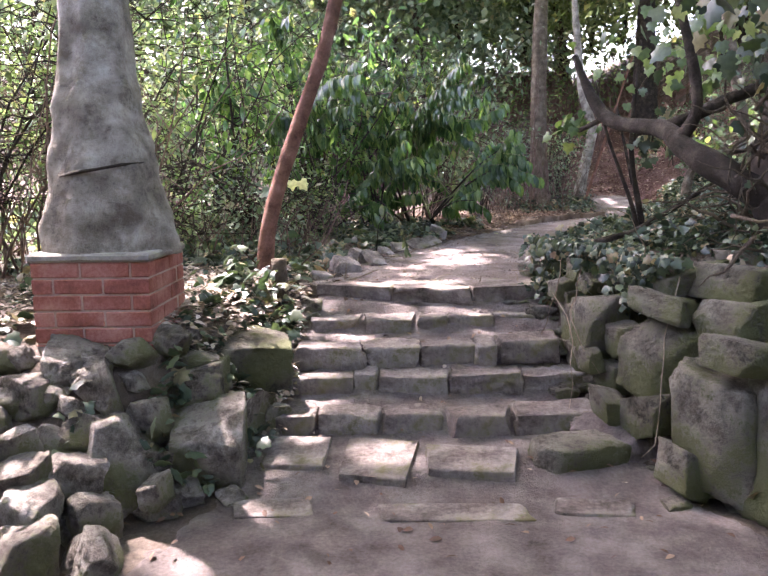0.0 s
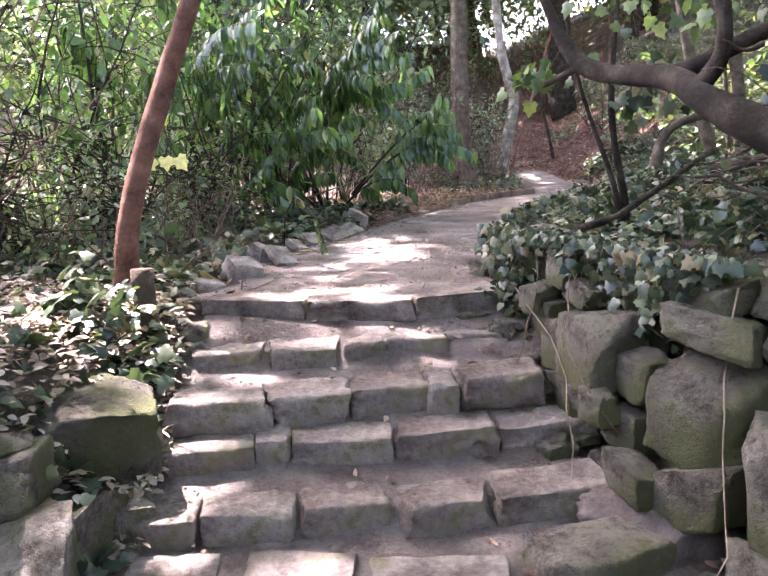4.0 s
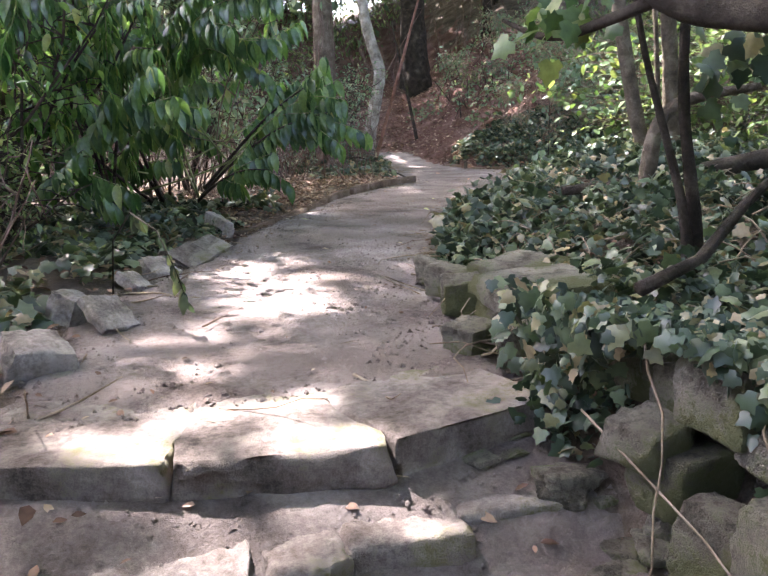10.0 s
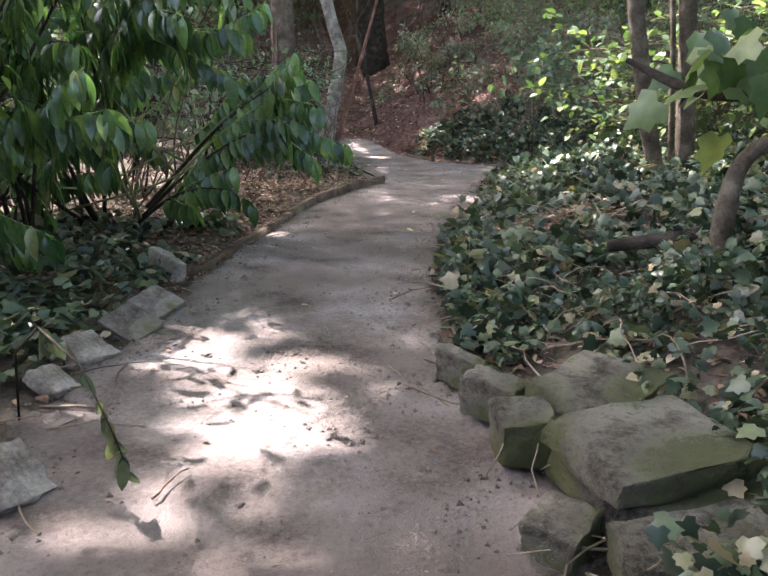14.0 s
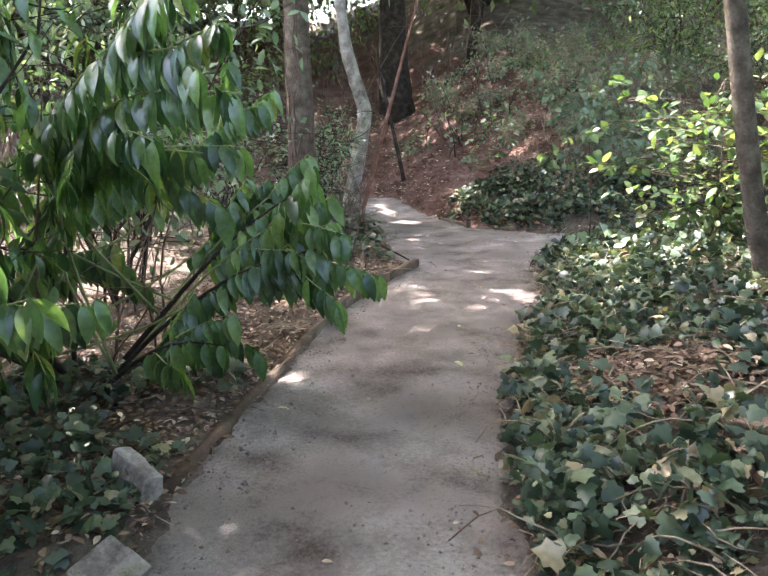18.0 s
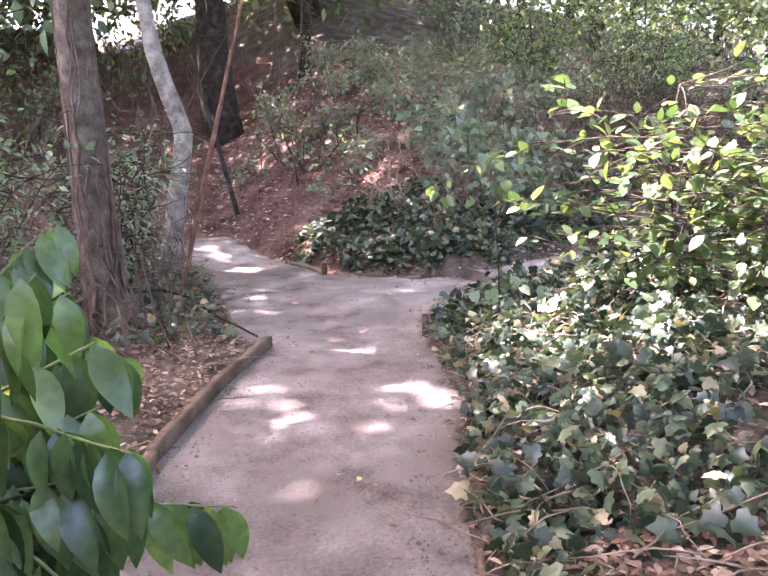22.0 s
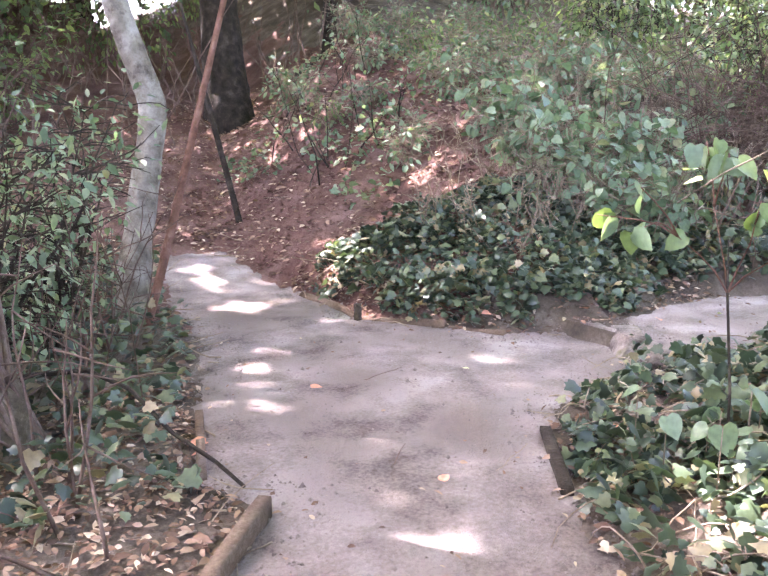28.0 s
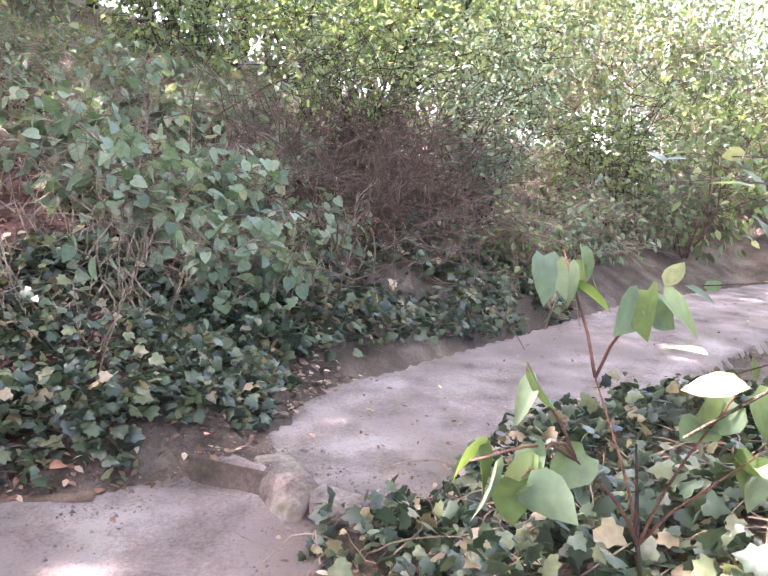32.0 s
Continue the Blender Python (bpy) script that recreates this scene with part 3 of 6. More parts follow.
# ---- rocks beside the steps ----
ROCKS = [(-0.70, 3.64, 0.37, 0.40, 0.34), (-0.74, 2.96, 0.20, 0.32, 0.34), (-0.63, 3.22, 0.22, 0.26, 0.24), (-0.87, 3.19, 0.38, 0.33, 0.20), (-1.06, 2.81, 0.22, 0.38, 0.36),
         (-1.35, 3.07, 0.53, 0.30, 0.22), (-1.42, 2.90, 0.44, 0.25, 0.20), (-1.21, 2.95, 0.44, 0.28, 0.25), (-1.29, 2.72, 0.29, 0.20, 0.16), (-1.18, 2.56, 0.20, 0.23, 0.20),
         (-1.30, 2.46, 0.24, 0.19, 0.17), (-1.24, 2.36, 0.22, 0.21, 0.14), (-1.39, 2.58, 0.34, 0.15, 0.17), (-0.97, 2.88, 0.33, 0.15, 0.18), (-0.92, 3.42, 0.55, 0.16, 0.14),
         (-1.18, 3.12, 0.57, 0.12, 0.10), (-1.04, 3.32, 0.55, 0.20, 0.16), (-0.51, 3.36, 0.20, 0.12, 0.15), (-1.60, 3.11, 0.48, 0.24, 0.18), (-0.86, 2.60, 0.14, 0.12, 0.12),
         (-1.62, 2.7, 0.36, 0.26, 0.24), (-1.5, 2.45, 0.26, 0.24, 0.2), (-1.05, 2.45, 0.1, 0.2, 0.18), (-0.95, 2.25, 0.06, 0.2, 0.16), (-1.2, 2.2, 0.10, 0.26, 0.2), (-1.45, 2.2, 0.16, 0.28, 0.22), (-1.7, 2.3, 0.25, 0.3, 0.24), (-1.75, 2.95, 0.5, 0.3, 0.2)]
for k, (x, y, z, w, h) in enumerate(ROCKS):
    g = np.random.default_rng(500 + k)
    if k == 0:
        ob = stone("rock", (x, y + 0.06, z), (0.46, 0.44, 0.42), 511, M["wall"], None, (4, -3, 12), square=9.0, cuts=7, rough=0.09, deep=(0.7, 0.92))
        tagged(ob, "large squared boulder green with moss beside the steps", "rock", "rocks beside the steps")
        continue
    ob = stone("rock", (x, y + 0.06, z), (w * 1.15, w * g.uniform(0.9, 1.1), h * 1.2), 500 + k, M["rock"], None, (g.uniform(-16, 16), g.uniform(-16, 16), g.uniform(0, 180)), square=24.0, cuts=7, rough=0.10, deep=(0.55, 0.88), warp=0.16)
    tagged(ob, "large mossy grey boulder beside the steps" if w > 0.31 else "grey rough rock bedded in the bank by the steps", "rock", "rocks beside the steps")

wall = thing("dry_stone_wall", (1.3, 3.4, 0.0), "low dry wall of big mossy grey stones", "stone wall")
WALL = [(1.42, 2.83, 0.31, 0.42, 0.54), (1.44, 2.72, 0.64, 0.3, 0.14), (1.27, 3.13, 0.54, 0.34, 0.40), (1.15, 3.67, 0.60, 0.37, 0.34), (1.30, 3.21, 0.76, 0.37, 0.15), (1.50, 2.98, 0.75, 0.31, 0.15), (1.40, 3.38, 0.86, 0.36, 0.15),
        (1.55, 3.05, 0.88, 0.30, 0.15), (1.21, 4.28, 0.80, 0.22, 0.20), (1.09, 4.16, 0.67, 0.17, 0.17), (1.08, 3.56, 0.42, 0.17, 0.14), (1.14, 3.43, 0.37, 0.16, 0.16), (1.18, 3.42, 0.56, 0.18, 0.16),
        (1.70, 3.29, 0.93, 0.22, 0.15), (1.57, 3.38, 0.91, 0.27, 0.11), (1.21, 3.09, 0.28, 0.26, 0.26), (1.25, 2.82, 0.14, 0.22, 0.20), (1.07, 3.24, 0.28, 0.20, 0.18), (1.11, 3.97, 0.84, 0.19, 0.18),
        (1.15, 3.79, 0.77, 0.22, 0.12), (1.04, 4.10, 0.70, 0.16, 0.14), (1.03, 3.46, 0.45, 0.15, 0.12), (1.18, 4.09, 0.80, 0.20, 0.17), (1.11, 4.07, 0.62, 0.22, 0.18), (1.17, 4.32, 0.87, 0.18, 0.14),
        (1.08, 3.9, 0.55, 0.2, 0.24), (1.06, 3.75, 0.38, 0.2, 0.2), (1.62, 2.55, 0.3, 0.42, 0.6), (1.72, 2.6, 0.72, 0.4, 0.2), (1.85, 2.2, 0.4, 0.5, 0.6), (1.8, 2.75, 0.86, 0.32, 0.16), (1.36, 3.3, 0.4, 0.3, 0.4), (1.3, 3.6, 0.8, 0.26, 0.16)]
for k, (x, y, z, w, h) in enumerate(WALL):
    g = np.random.default_rng(700 + k)
    flatter = h < 0.17
    stone("wall_stone", (x + 0.015, y + 0.03, z), (w * 0.84, w * 1.06, h * 1.02), 700 + k, M["wall"], wall,
          (g.uniform(-7, 7), g.uniform(-8, 8), g.uniform(-14, 14) + (18 if y < 3.3 else 6)), square=30.0, cuts=6, rough=0.08, deep=(0.66, 0.95), warp=0.16)

# flat stones where the wall runs out beside the path
for k, (x, y, z, w, dp, h, rz) in enumerate([(1.33, 5.04, 0.832, 0.38, 0.32, 0.065, -8), (1.47, 5.38, 0.825, 0.36, 0.28, 0.06, 24), (1.20, 5.36, 0.755, 0.15, 0.17, 0.12, -20), (1.25, 5.58, 0.755, 0.10, 0.18, 0.12, 30),
                                     (1.05, 4.99, 0.70, 0.15, 0.13, 0.10, 30), (1.22, 4.78, 0.745, 0.34, 0.16, 0.09, -10), (1.30, 5.86, 0.735, 0.06, 0.2, 0.11, 12), (1.36, 5.0, 0.75, 0.4, 0.4, 0.09, -8)]):
    # The darker wall stone stands in for deep shade on these slabs.
    tagged(dressed("flat_stone", (x, y, z), (w, dp, h), 900 + k, M["wall"], None, (2, -3, rz), edge=0.010, chips=1.5),
           "flat lichen-grey stone slab at the edge of the ivy" if w > 0.2 else "small squared grey stone beside the path", "stone", "flat stones by the path")
for k, (x, y, z, w, dp, h, rx, rz) in enumerate([(-0.27, 5.25, 0.725, 0.22, 0.20, 0.12, 12, 25), (-0.06, 5.68, 0.735, 0.20, 0.22, 0.045, 34, 40), (-0.20, 5.82, 0.735, 0.16, 0.14, 0.13, 18, 60), (0.04, 6.33, 0.715, 0.16, 0.15, 0.05, 30, 50),
                                        (0.15, 6.60, 0.725, 0.21, 0.19, 0.05, 26, 34), (-0.42, 4.95, 0.68, 0.16, 0.14, 0.10, 5, 15), (0.56, 7.62, 0.74, 0.09, 0.28, 0.24, 14, 30)]):
    tagged(dressed("edge_stone", (x, y, z - 0.02), (w * 0.8, dp * 0.8, h * 0.85), 950 + k, M["palestone"], None, (rx, 10, rz), edge=0.012, chips=1.5),
           "tilted pale edging stone half sunk beside the path", "stone", "edging stones along the path")

# broken stone and small rubble at the two ends of the steps
g = np.random.default_rng(66)
for k in range(64):
    y = g.uniform(2.75, 4.55)
    if k % 3:
        x = np.interp(y, [2.7, 3.0, 3.6, 4.5], [1.36, 1.24, 1.03, 0.97]) + g.normal() * 0.07
    else:
        x = np.interp(y, [2.7, 3.0, 3.6, 4.5], [-0.72, -0.60, -0.52, -0.46]) + g.normal() * 0.05
    w = g.uniform(0.05, 0.14)
    stone("rubble_stone", (x, y, float(height(x, y)) + w * 0.12), (w * 1.3, w, w * g.uniform(0.4, 0.7)), 1200 + k, M["wall"] if k % 3 else M["rock"], steps, (g.uniform(-14, 14), g.uniform(-14, 14), g.uniform(0, 180)), square=8.0, cuts=9, rough=0.1, deep=(0.6, 0.9))
tagged(stone("earth_heap", (1.16, 3.24, 0.10), (0.44, 0.36, 0.25), 1290, M["dirt"], None, (4, 3, 20), square=5.0, cuts=5, rough=0.16, deep=(0.7, 0.92)),
       "low heap of packed earth between steps and wall", "earth")
# thin flat flags bedded in the earth in front of the first step
for k, (x, y, w, dp, rz) in enumerate([(0.30, 2.70, 0.62, 0.16, 1), (-0.42, 2.74, 0.34, 0.14, 6), (0.86, 2.72, 0.34, 0.14, -5)]):
    stone("flagstone", (x, y, float(height(x, y)) - 0.004), (w, dp, 0.06), 1300 + k, M["step"], steps, (3, 1, rz), square=20.0, cuts=4, rough=0.04, deep=(0.85, 0.97), warp=0.06)
g = np.random.default_rng(67)
for k in range(46):
    x, y = g.uniform(-1.75, -0.62), g.uniform(2.15, 3.35)
    if x > np.interp(y, [2.2, 3.0, 3.4], [-1.0, -0.7, -0.6]) or (y > 3.1 and x < -0.98):
        continue
    w = g.uniform(0.10, 0.22)
    tagged(stone("rock", (x, y, float(height(x, y)) + w * 0.15), (w * 1.3, w, w * g.uniform(0.6, 0.95)), 1400 + k, M["rock"], None, (g.uniform(-20, 20), g.uniform(-20, 20), g.uniform(0, 180)), square=9.0, cuts=12, rough=0.11, deep=(0.55, 0.86)),
           "grey rough rock bedded in the bank by the steps", "rock", "rocks beside the steps")
# smooth square-cut stone plates tilted against the edge of the path
for k, (x, y, z, w, rx, rz) in enumerate([(0.33, 6.84, 0.712, 0.17, 22, 38), (0.46, 7.10, 0.715, 0.165, 18, 34)]):
    tagged(dressed("stone_plate", (x, y, z), (w, w * 1.12, 0.026), 1500 + k, M["step"], None, (rx, -14, rz), edge=0.004, chips=1.0, relief=0.3),
           "thin square-cut pale stone plate tilted beside the path", "stone", "stone plates along the path")

# ---- brick plinth ----
plinth = thing("brick_plinth", (-1.27, 3.48, 0.6), "square red brick plinth with a grey cement top", "plinth")
PX0, PX1, PY0, PY1 = -1.55, -1.02, 3.19, 3.74


def slab(name, x0, x1, y0, y1, z0, z1, mat, parent, b=0.004, label=""):
    bm = bmesh.new()
    bmesh.ops.create_cube(bm, size=1, matrix=Matrix.Translation(((x0 + x1) / 2, (y0 + y1) / 2, (z0 + z1) / 2)) @ Matrix.Diagonal((x1 - x0, y1 - y0, z1 - z0, 1)))
    bmesh.ops.bevel(bm, geom=bm.edges[:], offset=b, segments=1, affect="EDGES")
    me = bpy.data.meshes.new(name)
    bm.to_mesh(me)
    bm.free()
    me.materials.append(mat)
    ob = new(name, me)
    if parent:
        ob.parent = parent
        ob.matrix_parent_inverse = parent.matrix_basis.inverted()
    if label:
        ob["label"] = label
    return ob


slab("core", PX0 + 0.005, PX1 - 0.005, PY0 + 0.005, PY1 - 0.005, 0.45, 1.0, M["mortar"], plinth)
slab("coping", PX0 - 0.012, PX1 + 0.012, PY0 - 0.012, PY1 + 0.012, 0.992, 1.03, M["cement"], plinth, 0.01, "thin grey cement capping")
for course in range(7):
    z0 = 0.475 + course * 0.0745
    cuts = np.arange(PX0 - (0.125 if course % 2 else 0.0), PX1, 0.225)
    for face in range(4):
        lo, hi = (PX0, PX1) if face < 2 else (PY0 + 0.10, PY1 - 0.10)
        for c in cuts:
            a, b = max(lo, c + (lo - PX0)), min(hi, c + (lo - PX0) + 0.215)
            if b - a < 0.035:
                continue
            j = rng.uniform(-0.002, 0.002)
            if face == 0:
                slab("brick", a, b, PY0 + j, PY0 + 0.1, z0, z0 + 0.0655, M["brick"], plinth)
            elif face == 1:
                slab("brick", a, b, PY1 - 0.1, PY1 + j, z0, z0 + 0.0655, M["brick"], plinth)
            elif face == 2:
                slab("brick", PX1 - 0.1, PX1 + j, a, b, z0, z0 + 0.0655, M["brick"], plinth)
            else:
                slab("brick", PX0 + j, PX0 + 0.1, a, b, z0, z0 + 0.0655, M["brick"], plinth)

# ---- trunks ----
CROWN = []  # feet of the tall trees and how far their crowns reach


def trunk_mesh(name, pts, radii, mat, parent, sides=16, rough=0.05, seed=1, fine=5, flute=0.0):
    pts, radii = np.asarray(pts, float), np.asarray(radii, float)
    k = np.linspace(0, len(pts) - 1, (len(pts) - 1) * fine + 1)
    i = np.arange(len(pts))
    pts = np.stack([np.interp(k, i, pts[:, c]) for c in range(3)], 1)
    r = np.interp(k, i, radii)
    for _ in range(fine):
        pts[1:-1] = (pts[:-2] + 2 * pts[1:-1] + pts[2:]) / 4
        r[1:-1] = (r[:-2] + 2 * r[1:-1] + r[2:]) / 4
    V, F = tube(pts, r, sides)
    n = np.array([noise.noise(Vector(v) * 5 + Vector((seed, 0, 0))) + 0.5 * noise.noise(Vector(v) * 14) for v in V])
    c = np.repeat(pts, sides, 0)
    c = np.concatenate([c, pts[:1], pts[-1:]])
    around = np.arctan2(V[:, 1] - c[:, 1], V[:, 0] - c[:, 0])
    n = n + flute / rough * (np.cos(3 * around + 1.2 * V[:, 2]) + 0.7 * np.cos(7 * around - 2 * V[:, 2] + seed)) / 1.6
    V = c + (V - c) * (1 + rough * 1.6 * n)[:, None]
    return solid(name, V, F, mat, parent, smooth=True)


plane = thing("tree", (-1.3, 3.48, 1.03), "thick pale grey tree trunk flaring onto a brick plinth", "tree")
trunk_mesh("trunk", [(-1.29, 3.47, 1.0), (-1.29, 3.47, 1.12), (-1.30, 3.50, 1.42), (-1.33, 3.55, 1.62), (-1.35, 3.60, 1.9), (-1.36, 3.7, 2.6), (-1.4, 3.8, 4.2), (-1.3, 3.9, 6.0)],
           [0.30, 0.285, 0.245, 0.205, 0.17, 0.15, 0.12, 0.06], M["palebark"], plane, 40, 0.09, 2, flute=0.05)
V, F = tube([(-1.42, 3.27, 1.37), (-1.34, 3.235, 1.385), (-1.24, 3.235, 1.40), (-1.14, 3.275, 1.42), (-1.07, 3.36, 1.43)], [0.003, 0.009, 0.007, 0.008, 0.003], 6)
solid("scar", V, F, M["bark"], plane, "raised dark crack across the trunk")
CROWN.append((plane, (-1.3, 3.9, 5.5), 3.6))

TRUNKS = [
    # name, label, points, radii, bark, sides
    ("leaning_tree", "slender red-brown leaning trunk beside the steps", [(-0.74, 4.60, 0.6), (-0.735, 4.58, 0.88), (-0.70, 4.62, 1.12), (-0.62, 4.70, 1.40), (-0.50, 4.78, 1.75), (-0.30, 4.88, 2.3), (-0.1, 5.0, 3.4), (-0.1, 5.2, 4.8)], [0.06, 0.052, 0.05, 0.05, 0.047, 0.044, 0.04, 0.02], "redbark", 12),
    ("tree", "old brown trunk hung with dry vine stems", [(2.62, 12.2, 0.6), (2.60, 12.2, 0.85), (2.57, 12.2, 1.05), (2.55, 12.2, 1.8), (2.53, 12.2, 3.4), (2.6, 12.3, 6.0)], [0.27, 0.21, 0.155, 0.13, 0.12, 0.07], "greybark", 18),
    ("tree", "pale grey slightly bent trunk at the bend of the path", [(3.70, 14.1, 0.6), (3.74, 14.1, 1.0), (3.85, 14.1, 1.6), (3.94, 14.1, 2.0), (3.97, 14.1, 2.22), (3.88, 14.1, 2.45), (3.72, 14.2, 3.0), (3.5, 14.4, 6.0)], [0.13, 0.11, 0.097, 0.092, 0.092, 0.088, 0.08, 0.04], "palebark", 14),
    ("leaning_pole", "thin red-brown leaning stem crossing the pale trunk", [(3.74, 13.9, 0.66), (3.93, 13.9, 1.25), (4.12, 13.9, 1.9), (4.30, 13.9, 2.5), (4.66, 14.0, 3.6)], [0.034, 0.03, 0.026, 0.024, 0.015], "redbark", 8),
    ("tree", "dark shaggy trunk high on the red bank", [(7.42, 21.0, 1.9), (7.38, 21.0, 2.5), (7.30, 21.0, 3.2), (7.3, 21.1, 5.2), (7.3, 21.2, 8.0)], [0.50, 0.40, 0.34, 0.28, 0.1], "bark", 18),
    ("tree", "grey-brown trunk, one of a pair rising from ivy", [(4.24, 8.0, 0.8), (4.17, 8.0, 1.06), (3.99, 8.0, 1.55), (3.77, 8.0, 2.36), (3.5, 8.1, 4.0), (3.4, 8.2, 6)], [0.08, 0.064, 0.058, 0.055, 0.05, 0.03], "greybark", 12),
    ("tree", "straight grey-brown trunk, one of a pair rising from ivy", [(4.45, 8.0, 0.8), (4.43, 8.0, 1.05), (4.35, 8.0, 1.8), (4.25, 8.0, 2.38), (4.2, 8.1, 4.0), (4.2, 8.2, 6.2)], [0.085, 0.07, 0.064, 0.06, 0.05, 0.03], "greybark", 12),
    ("sapling", "thin grey stem between two grey-brown trunks", [(4.34, 8.02, 0.8), (4.31, 8.02, 1.1), (4.25, 8.03, 1.7), (4.19, 8.05, 2.3), (4.1, 8.2, 3.4)], [0.03, 0.024, 0.022, 0.02, 0.012], "greybark", 8),
    ("sapling", "thin dark bare stem on the red bank", [(5.55, 16.36, 0.9), (5.51, 16.36, 1.15), (5.33, 16.36, 1.9), (5.17, 16.36, 2.55), (5.0, 16.4, 3.3)], [0.045, 0.036, 0.03, 0.026, 0.01], "bark", 7),
    ("stub", "bent grey dead stem standing in the ivy", [(2.45, 5.88, 0.9), (2.44, 5.88, 1.2), (2.48, 5.88, 1.40), (2.60, 5.84, 1.50), (2.95, 5.74, 1.55)], [0.05, 0.038, 0.036, 0.03, 0.02], "greybark", 10),
    ("sapling", "thin dark twin-stemmed sapling at the top of the wall", [(1.69, 4.74, 0.82), (1.67, 4.74, 1.08), (1.56, 4.75, 1.36), (1.46, 4.75, 1.6), (1.38, 4.77, 1.95)], [0.022, 0.015, 0.012, 0.010, 0.005], "bark", 7),
    ("sapling", "thin dark stem beside a twin-stemmed sapling", [(1.73, 4.74, 0.82), (1.71, 4.74, 1.05), (1.64, 4.75, 1.34), (1.62, 4.77, 1.6), (1.68, 4.82, 2.2)], [0.026, 0.02, 0.018, 0.016, 0.008], "bark", 7),
]
for k, (name, label, pts, radii, bark, sides) in enumerate(TRUNKS):
    ob = thing(name, pts[0], label, "tree")
    trunk_mesh("trunk", pts, radii, M[bark], ob, sides, 0.08, k + 3)
    if radii[0] >= 0.06:
        CROWN.append((ob, pts[-1], 3.2))
stump = thing("stump", (-0.60, 4.28, 0.45), "short rough stump at the foot of a leaning trunk", "stump")
trunk_mesh("trunk", [(-0.60, 4.28, 0.40), (-0.60, 4.28, 0.6), (-0.605, 4.29, 0.875)], [0.07, 0.055, 0.05], M["greybark"], stump, 12, 0.2, 9)

# the old gnarled tree that overhangs the wall
gnarl = thing("old_tree", (2.05, 3.5, 0.9), "old gnarled dark tree with twisting limbs over the wall", "tree")
BOUGHS = [([(2.15, 3.45, 0.85), (2.0, 3.5, 1.05), (1.92, 3.55, 1.3), (2.02, 3.7, 1.7), (2.2, 3.8, 2.4), (2.3, 3.9, 4.0)], [0.17, 0.13, 0.115, 0.10, 0.09, 0.05]),
          ([(1.95, 3.52, 1.2), (1.72, 3.6, 1.34), (1.60, 3.85, 1.48), (1.60, 4.12, 1.61), (1.50, 4.45, 1.64), (1.40, 4.62, 1.70), (1.33, 4.70, 1.85), (1.25, 4.78, 2.1)], [0.085, 0.072, 0.06, 0.052, 0.046, 0.042, 0.035, 0.02]),
          ([(1.60, 4.12, 1.60), (1.72, 4.05, 1.66), (1.9, 4.0, 1.76), (2.2, 3.9, 1.85)], [0.042, 0.04, 0.036, 0.03]),
          ([(1.60, 3.95, 1.52), (1.68, 3.86, 1.66), (1.62, 3.85, 1.95), (1.5, 3.9, 2.4)], [0.035, 0.03, 0.026, 0.015]),
          ([(1.40, 4.62, 1.70), (1.34, 4.75, 1.66), (1.28, 4.95, 1.62), (1.2, 5.1, 1.7)], [0.02, 0.016, 0.012, 0.006]),
          ([(2.0, 3.55, 1.4), (1.9, 3.3, 1.6), (1.8, 3.1, 1.95), (1.7, 3.1, 2.4)], [0.06, 0.045, 0.035, 0.02])]
for k, (pts, radii) in enumerate(BOUGHS):
    trunk_mesh("trunk" if k == 0 else "limb", pts, radii, M["bark"], gnarl, 12, 0.14, 20 + k)
pieces = []
for k in range(130):
    g = np.random.default_rng(k)
    s = np.array([1.95, 3.5, 1.15]) + g.normal(size=3) * (0.16, 0.2, 0.28)
    pts = bend(g, s, (g.normal() * 0.6 - 0.5, g.normal() * 0.6, g.normal() * 0.7), g.uniform(0.2, 0.55), 7, 0.28, -0.05)
    pieces.append(tube(pts, np.linspace(g.uniform(0.004, 0.013), 0.002, 8), 5))
solid("root_tangle", *joined(pieces), M["greybark"], gnarl, "tangle of dry roots and vine stems")
CROWN.append((gnarl, (2.3, 3.9, 4.0), 2.6))

# fallen limb in the ivy, and smaller fallen branches
for k, (pts, r0, lab) in enumerate([([(2.16, 6.18, 1.04), (2.5, 6.06, 1.08), (2.8, 5.95, 1.13), (3.4, 5.75, 1.25)], 0.024, "dark fallen limb lying on ivy"),
                           ([(1.35, 4.55, 0.93), (1.6, 4.6, 0.99), (1.9, 4.75, 1.12), (2.2, 4.8, 1.3)], 0.022, "crooked dead branch in the ivy"),
                           ([(2.55, 6.95, 0.93), (2.61, 6.72, 0.95), (2.72, 6.52, 0.99), (3.0, 6.45, 1.05)], 0.022, "grey dead branch half sunk in ivy"),
                           ([(2.5, 12.55, 0.80), (2.83, 12.5, 0.95), (3.06, 12.4, 0.96), (3.18, 12.15, 0.92), (3.24, 11.8, 0.83), (3.33, 11.55, 0.77), (3.36, 11.36, 0.74)], 0.013, "long crooked fallen branch beside the path"),
                           ([(8.8, 21.3, 2.3), (8.35, 20.1, 2.9), (7.95, 18.9, 3.3)], 0.08, "fallen log high on the bank")]):
    if k == 4:
        pts = [(x, y, float(height(x, y)) + 0.05) for x, y, _ in pts]
    V, F = tube(pts, np.linspace(r0, r0 * (2.2 if k == 0 else 0.6), len(pts)), 9, k, 0.08)
    tagged(solid("fallen_branch", V, F, M["bark"] if k != 2 else M["greybark"], smooth=True), lab, "branch")

